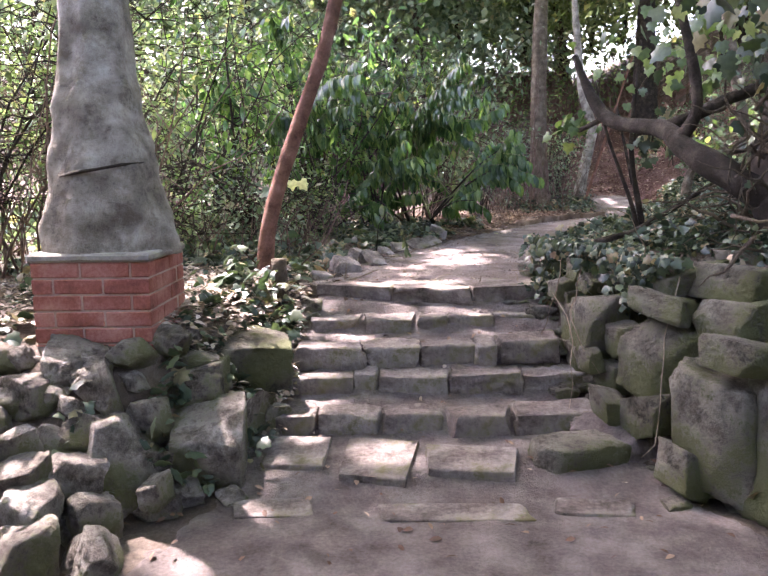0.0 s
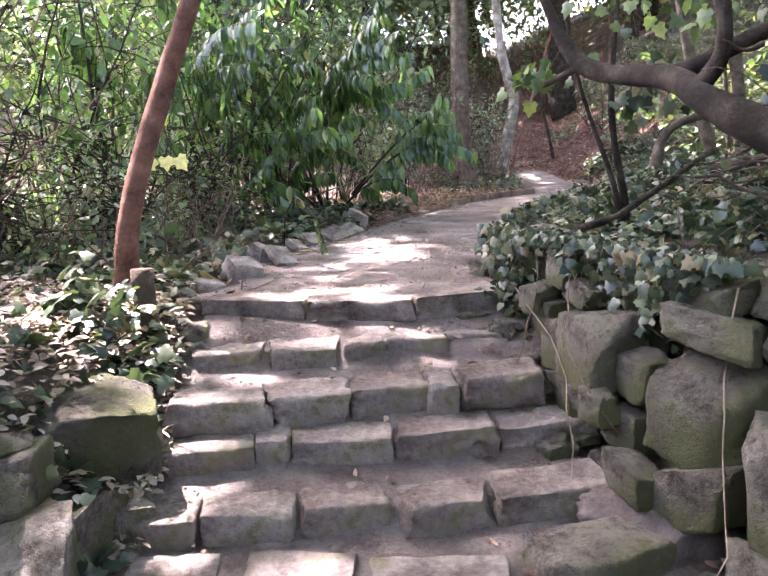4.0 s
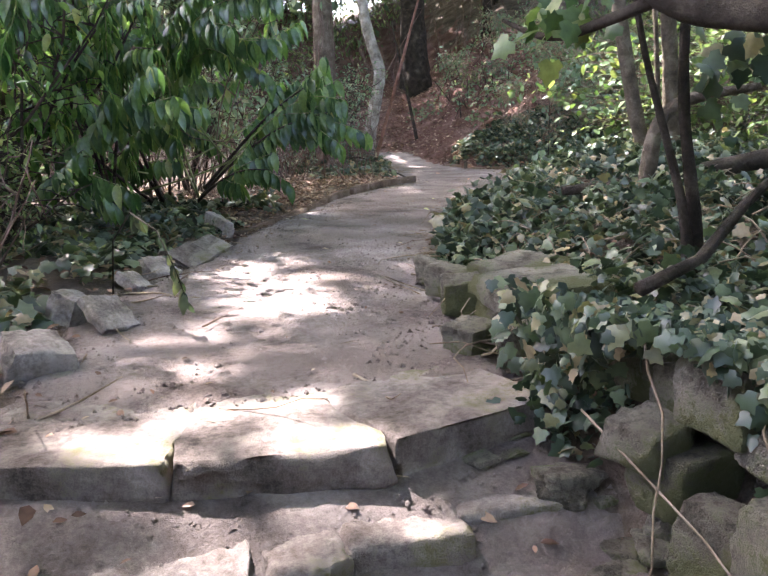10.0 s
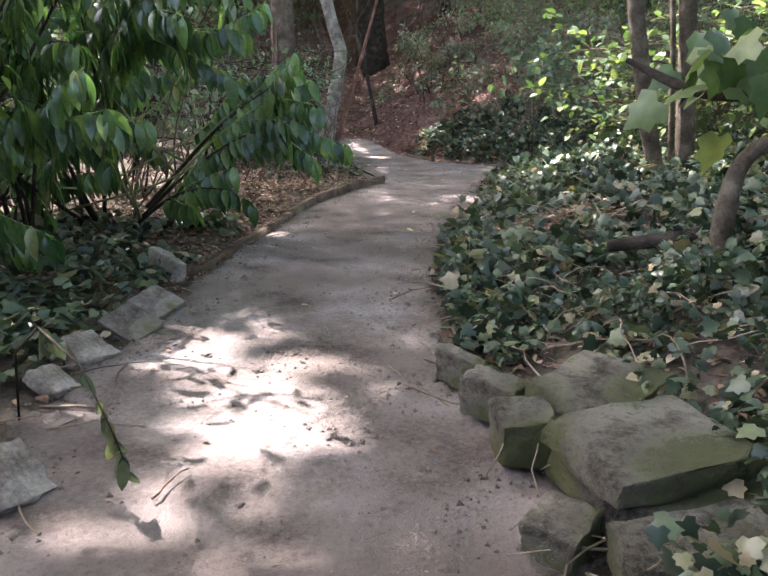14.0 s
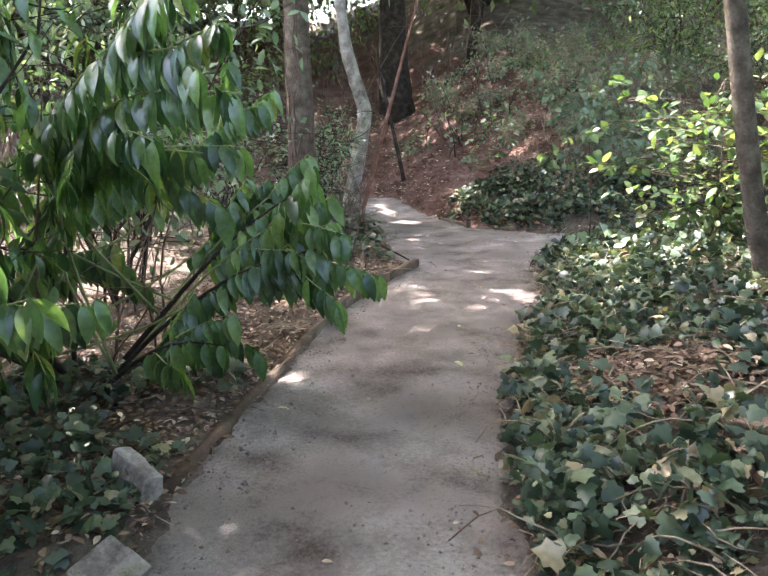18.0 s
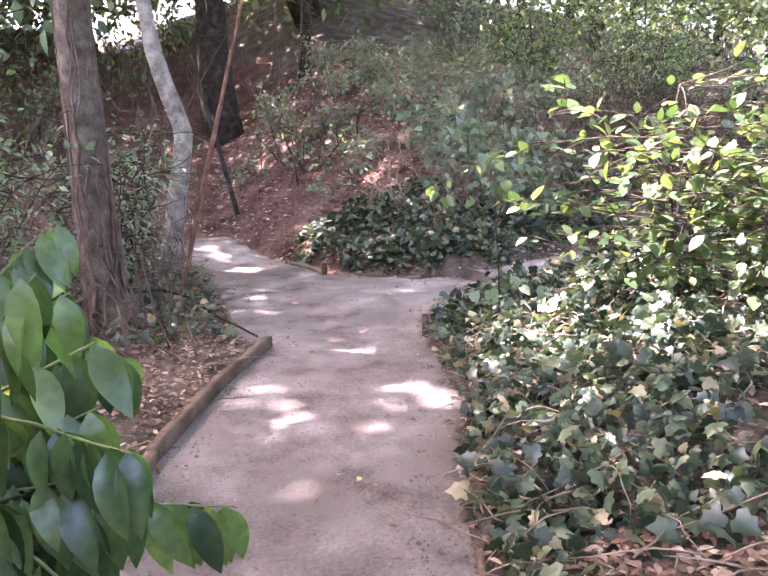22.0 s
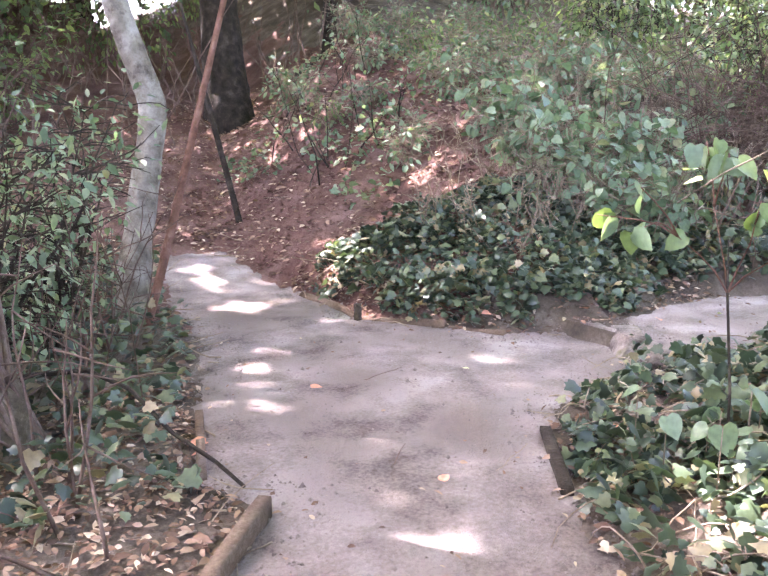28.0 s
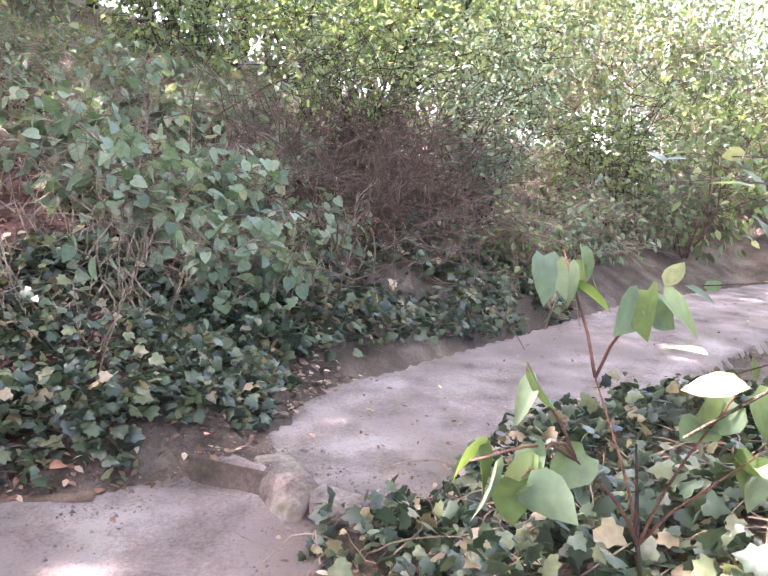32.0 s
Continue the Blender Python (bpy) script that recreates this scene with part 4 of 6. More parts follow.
# ---- board edging and logs along the path ----
def board(name, a, b, h, w, label, seed, mat="board"):
    a, b = np.array(a), np.array(b)
    n = 7
    t = np.linspace(0, 1, n)[:, None]
    c = a + (b - a) * t
    d = unit((b - a) * (1, 1, 0))
    side = np.array([-d[1], d[0], 0])
    g = np.random.default_rng(seed)
    top = h * (1 + 0.035 * g.normal(size=n))[:, None]
    V = np.concatenate([c - side * w / 2 - (0, 0, 0.08), c + side * w / 2 - (0, 0, 0.08), c + side * w / 2 * 0.95 + top * (0, 0, 1), c - side * w / 2 * 0.95 + top * (0, 0, 1)])
    F = []
    for i in range(n - 1):
        for p, q in ((0, 1), (1, 2), (2, 3), (3, 0)):
            F.append((p * n + i, q * n + i, q * n + i + 1, p * n + i + 1))
    F += [(0, 3 * n, 2 * n, n), (n - 1, 2 * n - 1, 3 * n - 1, 4 * n - 1)]
    return tagged(solid(name, V, F, M[mat]), label, "edging board", "boards along the path")


KERB = [(0.68, 7.58, 0.665), (1.02, 8.15, 0.67), (1.42, 8.78, 0.67), (1.71, 9.22, 0.68), (2.10, 9.80, 0.69), (2.44, 10.22, 0.69), (2.85, 10.68, 0.69), (3.36, 11.18, 0.69)]
for k in range(len(KERB) - 1):
    board("edging_board", KERB[k], KERB[k + 1], (0.05, 0.055, 0.065, 0.085, 0.095, 0.095, 0.09)[k], 0.05, "weathered timber edging board at the side of the path", k)
board("edging_board", (3.27, 11.55, 0.69), (3.5, 12.2, 0.69), 0.05, 0.04, "short weathered edging board with fallen leaves", 8)
board("edging_board", (1.36, 5.98, 0.66), (1.58, 6.5, 0.66), 0.04, 0.03, "sunken timber edging at the ivy bed", 9)
board("edging_board", (2.36, 7.9, 0.67), (3.02, 8.82, 0.68), 0.035, 0.03, "sunken timber edging at the ivy bed", 11)
board("edging_board", (4.33, 10.68, 0.69), (4.70, 11.14, 0.69), 0.05, 0.05, "short dark log at the edge of the ivy bed", 12, "bark")
for k, (a, b) in enumerate([((5.17, 14.3, 0.71), (5.14, 13.4, 0.70)), ((5.14, 13.36, 0.69), (5.48, 12.80, 0.69)), ((5.5, 12.79, 0.69), (5.72, 12.45, 0.69))]):
    V, F = tube(bend(np.random.default_rng(k), a, np.subtract(b, a), np.linalg.norm(np.subtract(b, a)), 6, 0.05), np.full(7, 0.034), 9, k, 0.12)
    tagged(solid("edging_log", V, F, M["board"], smooth=True), "weathered log edging the foot of the bank", "log", "logs along the bank")
V, F = tube([(5.10, 13.33, 0.62), (5.10, 13.33, 0.83)], [0.03, 0.028], 8)
tagged(solid("stake", V, F, M["bark"]), "short dark wooden stake holding the edging log", "stake")
# the low stone step to the side path
for k, (x, y, w, rz) in enumerate([(6.06, 11.75, 0.5, 48), (5.98, 11.42, 0.3, 95)]):
    tagged(stone("edge_stone", (x, y, 0.755), (w, 0.2, 0.15), 980 + k, M["step"], None, (0, 0, rz), square=6, cuts=5, rough=0.06), "earthy stone at the step to the side path", "stone", "edging stones along the path")

# ---- foliage ----
def region(g, n, x0, x1, y0, y1, keep):
    p = np.stack([g.uniform(x0, x1, n), g.uniform(y0, y1, n)], 1)
    return p[keep(p)]


def carpet(name, label, p, g, size, shape=IVY, mat="ivy", depth=0.10, tilt=0.75, hang=None):
    """Leaves over the ground at the places p."""
    n = len(p)
    z = height(p[:, 0], p[:, 1]) + depth * g.uniform(0.1, 1, n) ** 1.5 * (0.8 + 0.8 * wave(p[:, 0], p[:, 1], 4.3, 5)) + 0.02
    nor = unit(np.c_[g.normal(size=(n, 2)) * tilt, np.ones(n)])
    al = np.c_[g.normal(size=(n, 2)), -0.25 + 0.3 * g.normal(size=n)]
    V, F = leaves(shape, np.c_[p, z], al, nor, size[0] * 0.75 + (size[1] * 1.12 - size[0] * 0.75) * g.uniform(0, 1, n) ** 1.5)
    return tagged(solid(name, V, F, M[mat], smooth=False), label, "ivy" if mat == "ivy" else "plants", kind="stuff")


def off(p):
    return np.minimum(sdist(p, WALK), sdist(p, SIDE))


def right_of(p):
    return p[:, 0] > np.interp(p[:, 1], [4.4, 5.9, 7.3, 8.85, 10.7, 11.2, 13, 16, 21], [0.3, 0.6, 1.25, 2.2, 3.6, 4.0, 4.6, 5.0, 7.1])


g = np.random.default_rng(11)
bench = np.array([(1.0, 4.72), (1.36, 4.72), (1.5, 5.15), (1.35, 5.5), (1.05, 5.6)])
p = region(g, 88000, 1.0, 7.5, 4.3, 11.5, lambda p: (off(p) > 0.04 + 0.10 * wave(p[:, 0], p[:, 1], 5, 8)) & right_of(p) & (sdist(p, bench) > 0.0) & (np.hypot((p[:, 0] - 2.85) / 0.32, (p[:, 1] - 7.6) / 0.6) > 0.7 + 0.5 * g.uniform(0, 1, len(p))) & (off(p) < 2.8) & (g.uniform(0, 1, len(p)) < 0.70 + 0.9 * wave(p[:, 0], p[:, 1], 2.6, 7) + 0.3 * wave(p[:, 0], p[:, 1], 11, 4)))
near = p[:, 1] < 6.4
carpet("ivy_bed", "dense dark green ivy covering the bed beside the path", p[~near], g, (0.03, 0.08), depth=0.19, tilt=1.3)
p = np.concatenate([p[near], p[near] + g.normal(size=(near.sum(), 2)) * 0.02])
carpet("ivy_bed", "small-leaved dark ivy behind the flat stones", p, g, (0.022, 0.058), depth=0.16, tilt=1.3)
p = region(g, 15000, 1.25, 4, 2.6, 4.6, lambda p: (p[:, 0] > 1.25 + 0.16 * np.abs(p[:, 1] - 3.9)))
carpet("ivy_bed", "ivy over the top of the stone wall", p, g, (0.024, 0.055), depth=0.14, tilt=1.3)
p = region(g, 12000, -2.6, 1.2, 4.7, 9.0, lambda p: (off(p) > 0.12) & ~right_of(p) & (wave(p[:, 0], p[:, 1], 2.1, 3) > -0.35))
carpet("ivy_bed", "patchy ivy on the brown floor beside the path", p, g, (0.04, 0.08))
bank_ivy = np.array([(5.15, 14.1), (5.64, 14.2), (6.15, 14.0), (6.5, 13.6), (6.75, 13.25), (7.2, 13.1), (7.6, 12.6), (7.4, 12.3), (6.6, 12.15), (6.1, 12.2), (5.55, 12.75), (5.22, 13.4)])
p = region(g, 34000, 4.9, 8.4, 11.9, 14.9, lambda p: (sdist(p, bank_ivy) < 0.05 + 0.28 * wave(p[:, 0], p[:, 1], 5, 6)) & (off(p) > 0.07 + 0.12 * wave(p[:, 0], p[:, 1], 4, 2)) & (g.uniform(0, 1, len(p)) < 0.62 + 0.5 * wave(p[:, 0], p[:, 1], 4.3, 9)))
carpet("ivy_bed", "dark ivy at the foot of the bank", p, g, (0.035, 0.078), depth=0.17, tilt=1.1)
p = region(g, 12000, 6.9, 11.8, 11.0, 13.6, lambda p: (sdist(p, SIDE) > 0.02 + 0.10 * wave(p[:, 0], p[:, 1], 4, 2)) & (sdist(p, SIDE) < 1.5) & (p[:, 1] > 16.0 - 0.5 * p[:, 0]) & (wave(p[:, 0], p[:, 1], 3.1, 5) > -0.35))
carpet("ivy_bed", "dull ivy and weeds along the side path", p, g, (0.04, 0.09), depth=0.2, tilt=1.0)
p = region(g, 2600, 6.0, 9.5, 14.6, 18.5, lambda p: (off(p) > 0.9) & (wave(p[:, 0], p[:, 1], 2.3, 4) > 0.0))
carpet("weed_patch", "low weeds scattered over the red bank", p, g, (0.05, 0.09), HEART, "blue", 0.22, 0.8)
p = region(g, 3500, 2.2, 4.6, 11.3, 16, lambda p: (off(p) > 0.08) & ~right_of(p))
carpet("ivy_bed", "ivy and weeds round the foot of a pale trunk", p, g, (0.045, 0.08), depth=0.2)
p = region(g, 750, -2.2, -0.45, 3.0, 4.7, lambda p: (p[:, 0] < -0.5) & ~((p[:, 0] < -1.0) & (p[:, 0] > -1.58) & (p[:, 1] < 3.76)))
carpet("ivy_bed", "sunlit ivy among the rocks", p, g, (0.04, 0.075), depth=0.12)

p = region(g, 1500, -1.25, -0.42, 2.5, 4.3, lambda p: (wave(p[:, 0], p[:, 1], 5, 2) > -0.1) & ~((p[:, 0] < -0.93) & (p[:, 1] > 2.9)) & (p[:, 0] < np.interp(p[:, 1], [2.5, 3.0, 3.6, 4.4], [-0.8, -0.62, -0.48, -0.42])))
carpet("ivy_bed", "pale ivy trailing over the rocks beside the steps", p, g, (0.045, 0.09), depth=0.2, tilt=0.9)

p = region(g, 5200, -6.5, -0.6, 5.4, 10.5, lambda p: (off(p) > 0.5) & (wave(p[:, 0], p[:, 1], 1.9, 8) > -0.5))
carpet("weed_patch", "grey-green weeds on the floor of the wood", p, g, (0.05, 0.10), HEART, "blue", 0.4, 0.9)

# ivy that hangs over the face of the wall
n = 1700
q = g.uniform(0, 1, n)
px = np.interp(q, [0, 1], [1.0, 1.34]) + g.normal(size=n) * 0.05
py = np.interp(q, [0, 1], [4.55, 3.25]) + g.normal(size=n) * 0.05
pz = 0.98 - 0.38 * g.uniform(0, 1, n) ** 1.6 * (0.5 + 0.5 * np.cos(q * 9))
V, F = leaves(IVY, np.c_[px - 0.03, py, pz], np.c_[g.normal(size=(n, 2)) * 0.7, -np.ones(n)], np.c_[-np.ones(n), -0.7 + 0.9 * g.normal(size=n), 0.6 + 0.8 * g.normal(size=n)], g.uniform(0.022, 0.056, n))
tagged(solid("hanging_ivy", V, F, M["ivy"]), "ivy trailing down the face of the stone wall", "ivy", kind="stuff")


def fallen(name, label, p, g, size, mat="dry", lift=0.012):
    n = len(p)
    z = height(p[:, 0], p[:, 1]) + lift + 0.012 * g.uniform(0, 1, n)
    V, F = leaves(SLIM, np.c_[p, z], np.c_[g.normal(size=(n, 2)), 0.15 * g.normal(size=n)], np.c_[g.normal(size=(n, 2)) * 0.35, np.ones(n)], g.uniform(*size, n))
    return tagged(solid(name, V, F, M[mat]), label, "fallen leaves", kind="stuff")


p = region(g, 15000, -2.6, 5.5, 3.0, 16, lambda p: (off(p) > 0.02) & (p[:, 1] > 4.5) & (off(p) < 2.2))
fallen("leaf_litter", "brown dead leaves on the woodland floor", p, g, (0.03, 0.075))
p = region(g, 11000, 4.0, 9.5, 13.0, 22, lambda p: (off(p) > 0.05))
fallen("leaf_litter", "dead leaves on the red bank", p, g, (0.04, 0.09))
p = region(g, 2600, -0.5, 6.0, 3.0, 13.5, lambda p: (off(p) < -0.02) & (g.uniform(0, 1, len(p)) < np.where(off(p) > -0.25, 1.0, 0.35)))
fallen("leaf_litter", "few dry leaves and scraps on the path", p, g, (0.012, 0.04))

p = region(g, 26000, -0.3, 3.6, 7.3, 12.6, lambda p: (off(p) > 0.03) & ~right_of(p) & (off(p) < 1.3))
fallen("leaf_litter", "reddish-brown dead leaves piled behind the timber edging", p, g, (0.018, 0.05), lift=0.015)
p = region(g, 6000, 5.0, 7.6, 12.0, 14.6, lambda p: (off(p) > 0.0) & (off(p) < 0.8))
fallen("leaf_litter", "brown dead leaves along the foot of the bank", p, g, (0.025, 0.06), lift=0.015)
p = region(g, 5200, -2.2, -0.4, 3.3, 4.8, lambda p: p[:, 0] < -0.45)
fallen("leaf_litter", "pale dry leaves among the ivy by the plinth", p, g, (0.025, 0.06), "pale_dry", lift=0.06)

p = region(g, 2400, 2.4, 3.3, 6.9, 8.3, lambda p: (np.hypot((p[:, 0] - 2.85) / 0.36, (p[:, 1] - 7.6) / 0.66) < 1) & (off(p) > -0.03))
fallen("leaf_litter", "reddish dead leaves in a gap of the ivy", p, g, (0.025, 0.065), lift=0.03)

pieces = []
for x, y in region(g, 1500, -2.4, 6, 4.5, 16, lambda p: (off(p) > -0.12) & (off(p) < 2)):
    s = (x, y, float(height(x, y)) + 0.015)
    a = g.uniform(0, 6.3)
    pieces.append(tube(bend(g, s, (math.cos(a), math.sin(a), 0.05), g.uniform(0.08, 0.4), 4, 0.15), np.linspace(g.uniform(0.002, 0.006), 0.0015, 5), 4))
tagged(solid("twigs", *joined(pieces), M["twig"]), "dry twigs scattered on the ground", "twigs", kind="stuff")


def bush(name, label, foot, tall, wide, stems, count, size, mat, shape=SLIM, bark="bark", droop=0.3, seed=1, low=0.15, cat="shrub", thick=0.012, clump=0.16, layered=False):
    """A shrub: bent stems with side twigs, and leaves set along the twigs."""
    g = np.random.default_rng(seed)
    foot = np.array([foot[0], foot[1], float(height(foot[0], foot[1]))])
    ob = thing(name, foot, label, cat)
    seats = []
    for _ in range(stems):
        a = g.uniform(0, 2 * np.pi)
        way = np.array([math.cos(a) * wide / tall * g.uniform(0.1, 0.8), math.sin(a) * wide / tall * g.uniform(0.1, 0.8), 1])
        pts = bend(g, foot + np.r_[g.normal(size=2) * 0.06 * wide, -0.03], way, tall * g.uniform(0.7, 1.05), 8, 0.13)
        wood = [tube(pts, np.linspace(thick * g.uniform(0.7, 1.3), 0.003, 9), 5)]
        for k in range(2, 9):
            if (pts[k, 2] - foot[2]) < low * tall:
                continue
            for _ in range(3):
                b = g.uniform(0, 2 * np.pi)
                rise = g.uniform(-0.15, 0.2) if layered else g.uniform(-0.1, 0.7)
                tw = bend(g, pts[k], (math.cos(b), math.sin(b), rise), wide * (g.uniform(0.45, 1.0) if layered else g.uniform(0.25, 0.6)), 5, 0.1 if layered else 0.2, -0.03)
                wood.append(tube(tw, np.linspace(0.005, 0.002, 6), 4))
                seats += list(tw[1:])
        solid("stem", *joined(wood), M[bark], ob)["kind"] = "stuff"
    seats = np.array(seats)
    n = count
    at = seats[g.integers(0, len(seats), n)] + g.normal(size=(n, 3)) * clump * 0.5 * ((1, 1, 0.3) if layered else (1, 1, 1))
    at[:, 2] = np.maximum(at[:, 2], foot[2] + 0.02)
    outw = at - (foot + (0, 0, tall * 0.4))
    al = unit(outw) * 0.6 + g.normal(size=(n, 3)) * 0.5 + (0, 0, -droop * 1.6)
    nor = g.normal(size=(n, 3)) * 0.55 + (0, 0, 1.8 if layered else 1) + unit(outw) * 0.3
    crown = solid("foliage", *leaves(shape, at, al, nor, g.uniform(0.6, 1.2, n) * size), M[mat], ob)
    crown["kind"] = "stuff"
    return ob


BUSHES = [
    # label, foot, tall, wide, stems, leaves, leaf length, leaf, shape, droop
    ("tall evergreen shrub with glossy dark leaves behind the path", (-0.6, 7.4), 2.6, 1.0, 7, 850, 0.10, "laurel", LAUREL, 0.6),
    ("tall evergreen shrub with glossy dark leaves behind the path", (-1.6, 7.0), 2.8, 1.1, 8, 800, 0.10, "laurel", SLIM, 0.6),
    ("evergreen shrub with glossy dark leaves beside the path", (-0.1, 8.6), 2.6, 1.0, 7, 850, 0.11, "laurel", LAUREL, 0.6),
    ("leafy shrub at the wood's edge", (-2.4, 6.0), 2.6, 1.1, 8, 1400, 0.08, "shrub", SLIM, 0.3),
    ("leafy shrub at the wood's edge", (-3.3, 7.4), 3.0, 1.4, 8, 1400, 0.08, "blue", SLIM, 0.3),
    ("leafy shrub deep in the wood", (-1.2, 9.4), 3.0, 1.4, 8, 1500, 0.09, "blue", SLIM, 0.3),
    ("leafy shrub deep in the wood", (0.6, 10.6), 2.8, 1.2, 8, 1300, 0.09, "blue", SLIM, 0.4),
    ("leafy shrub deep in the wood", (-2.8, 10.5), 3.4, 1.8, 8, 1500, 0.10, "blue", SLIM, 0.3),
    ("leafy shrub deep in the wood", (-5.0, 9.0), 3.6, 2.0, 8, 1700, 0.10, "blue", SLIM, 0.3),
    ("thin-stemmed shrub near the brick plinth", (-2.6, 4.6), 2.4, 1.0, 16, 1300, 0.05, "shrub", SLIM, 0.2),
    ("thin-stemmed shrub near the brick plinth", (-3.4, 5.2), 2.6, 1.2, 16, 1500, 0.05, "shrub", SLIM, 0.2),
    ("leafy shrub beside a shaggy trunk", (1.7, 12.6), 1.9, 0.9, 8, 900, 0.07, "blue", SLIM, 0.3),
    ("weedy shrub beside a pale trunk", (3.1, 13.6), 1.5, 0.7, 12, 900, 0.065, "blue", SLIM, 0.3),
    ("weedy shrub beside a pale trunk", (2.7, 12.9), 1.3, 0.7, 12, 800, 0.065, "blue", SLIM, 0.3),
    ("bright young shrub with yellow-green leaves in the ivy", (5.1, 9.3), 1.3, 0.8, 6, 620, 0.092, "lime", OVAL, 0.05),
    ("bright young shrub with yellow-green leaves in the ivy", (5.7, 8.9), 1.6, 0.9, 7, 900, 0.095, "shrub", OVAL, 0.05),
    ("bright young shrub with yellow-green leaves in the ivy", (5.6, 7.6), 2.0, 1.0, 7, 1000, 0.10, "lime", OVAL, 0.05),
    ("bright young shrub with yellow-green leaves in the ivy", (4.8, 6.6), 2.2, 1.0, 6, 1000, 0.10, "shrub", OVAL, 0.05),
    ("fine-leaved undergrowth below the laurels", (-0.75, 6.9), 0.7, 0.5, 10, 900, 0.045, "shrub", SLIM, 0.2),
    ("fine-leaved undergrowth below the laurels", (-1.1, 6.2), 0.9, 0.7, 10, 1000, 0.045, "blue", SLIM, 0.2),
    ("fine-leaved undergrowth below the laurels", (-0.75, 8.1), 0.7, 0.5, 10, 900, 0.045, "shrub", SLIM, 0.2),
    ("fine-leaved undergrowth below the laurels", (-1.7, 5.6), 1.0, 0.8, 12, 1000, 0.045, "shrub", SLIM, 0.2),
    ("sunlit light green shrub in the wood", (-2.6, 12.4), 3.0, 1.6, 8, 2200, 0.085, "lime", SLIM, 0.3),
    ("sunlit light green shrub in the wood", (-0.6, 12.8), 2.8, 1.5, 8, 2200, 0.085, "lime", SLIM, 0.3),
    ("sunlit light green shrub in the wood", (1.1, 13.6), 2.6, 1.4, 8, 1800, 0.085, "lime", SLIM, 0.3),
    ("sunlit light green shrub in the wood", (-4.6, 11.6), 3.2, 1.8, 8, 2200, 0.09, "lime", SLIM, 0.3),
    ("leafy shrub behind the ivy bed", (6.6, 8.6), 2.2, 1.2, 8, 1500, 0.09, "shrub", SLIM, 0.3),
    ("leafy shrub behind the ivy bed", (7.6, 7.0), 2.6, 1.4, 8, 2000, 0.10, "lime", SLIM, 0.3),
    ("leafy shrub behind the ivy bed", (6.4, 5.2), 2.6, 1.4, 8, 2000, 0.10, "shrub", SLIM, 0.3),
    ("leafy shrub behind the ivy bed", (3.6, 4.6), 2.0, 0.9, 7, 1200, 0.08, "shrub", SLIM, 0.3),
    ("weedy green bush beyond the side path", (14.5, 12.8), 2.0, 1.8, 10, 1900, 0.10, "blue", SLIM, 0.3),
    ("weedy green bush beyond the side path", (12.6, 14.8), 2.2, 1.8, 10, 1900, 0.10, "shrub", SLIM, 0.3),
    ("weedy green bush beyond the side path", (16.0, 9.5), 2.2, 1.8, 10, 1900, 0.10, "shrub", SLIM, 0.3),
    ("weedy green bush beyond the side path", (16.5, 13.5), 2.6, 2.0, 10, 1900, 0.12, "shrub", SLIM, 0.3),
    ("weedy green bush on top of the bank", (10.4, 13.4), 1.5, 1.4, 10, 1800, 0.08, "shrub", SLIM, 0.3),
    ("weedy green bush on top of the bank", (11.8, 12.2), 1.6, 1.4, 10, 1800, 0.08, "blue", SLIM, 0.3),
    ("weedy green bush on top of the bank", (13.4, 11.0), 1.8, 1.6, 10, 2000, 0.09, "shrub", SLIM, 0.3),
    ("weedy green bush on top of the bank", (10.6, 15.6), 2.2, 1.8, 10, 2000, 0.10, "shrub", SLIM, 0.3),
]
for k, (label, foot, tall, wide, stems, count, size, mat, shape, droop) in enumerate(BUSHES):
    bush("shrub", label, foot, tall, wide, stems, count, size, mat, shape, droop=droop, seed=100 + k, layered="bright young" in label, clump=0.10 if "bright young" in label else 0.16, bark="greybark" if "bright young" in label else "bark", thick=0.009 if "bright young" in label else 0.012)

# grey-green growth that sprawls over the bank, low weeds above it, and the wood on the hill
g = np.random.default_rng(46)
for k, (x, y) in enumerate([(7.05, 13.35), (7.35, 13.9), (7.3, 13.0), (7.75, 13.4), (7.8, 12.75), (8.1, 14.2), (8.25, 13.2), (8.6, 13.7), (7.6, 14.4), (8.7, 12.9), (9.0, 14.4), (9.4, 13.6), (8.5, 14.9), (9.7, 14.6), (10.2, 15.3), (10.6, 14.4), (9.3, 15.3), (8.0, 13.75)]):
    bush("shrub", "rank grey-green shrub with dry stems sprawling over the bank", (x, y), g.uniform(0.4, 0.68), g.uniform(0.55, 0.8), 9, int(g.uniform(190, 330)), g.uniform(0.08, 0.12), "blue", HEART, "twig", 0.5, 800 + k, 0.1, thick=0.007, clump=0.12)
for k, (x, y) in enumerate([(6.75, 16.6), (7.3, 16.5), (7.7, 17.2), (8.1, 16.3), (7.0, 15.3), (6.75, 15.0), (8.6, 17.3), (7.9, 15.6), (8.8, 16.1), (9.4, 16.8), (6.9, 17.6), (9.9, 17.8), (10.6, 16.6), (8.3, 18.6), (9.3, 19.0), (11.4, 15.6), (10.6, 18.8), (12.2, 17.0), (11.6, 18.6)]):
    far = k > 5
    bush("weed", "low weedy plant on the upper bank", (x, y), g.uniform(0.28, 0.45) + 0.25 * far, 0.45 + 0.3 * far, 6, 110 + 160 * far, 0.085, "blue" if k % 3 else "shrub", SLIM, "twig", 0.3, 840 + k, 0.1, "plant", 0.005, 0.12)
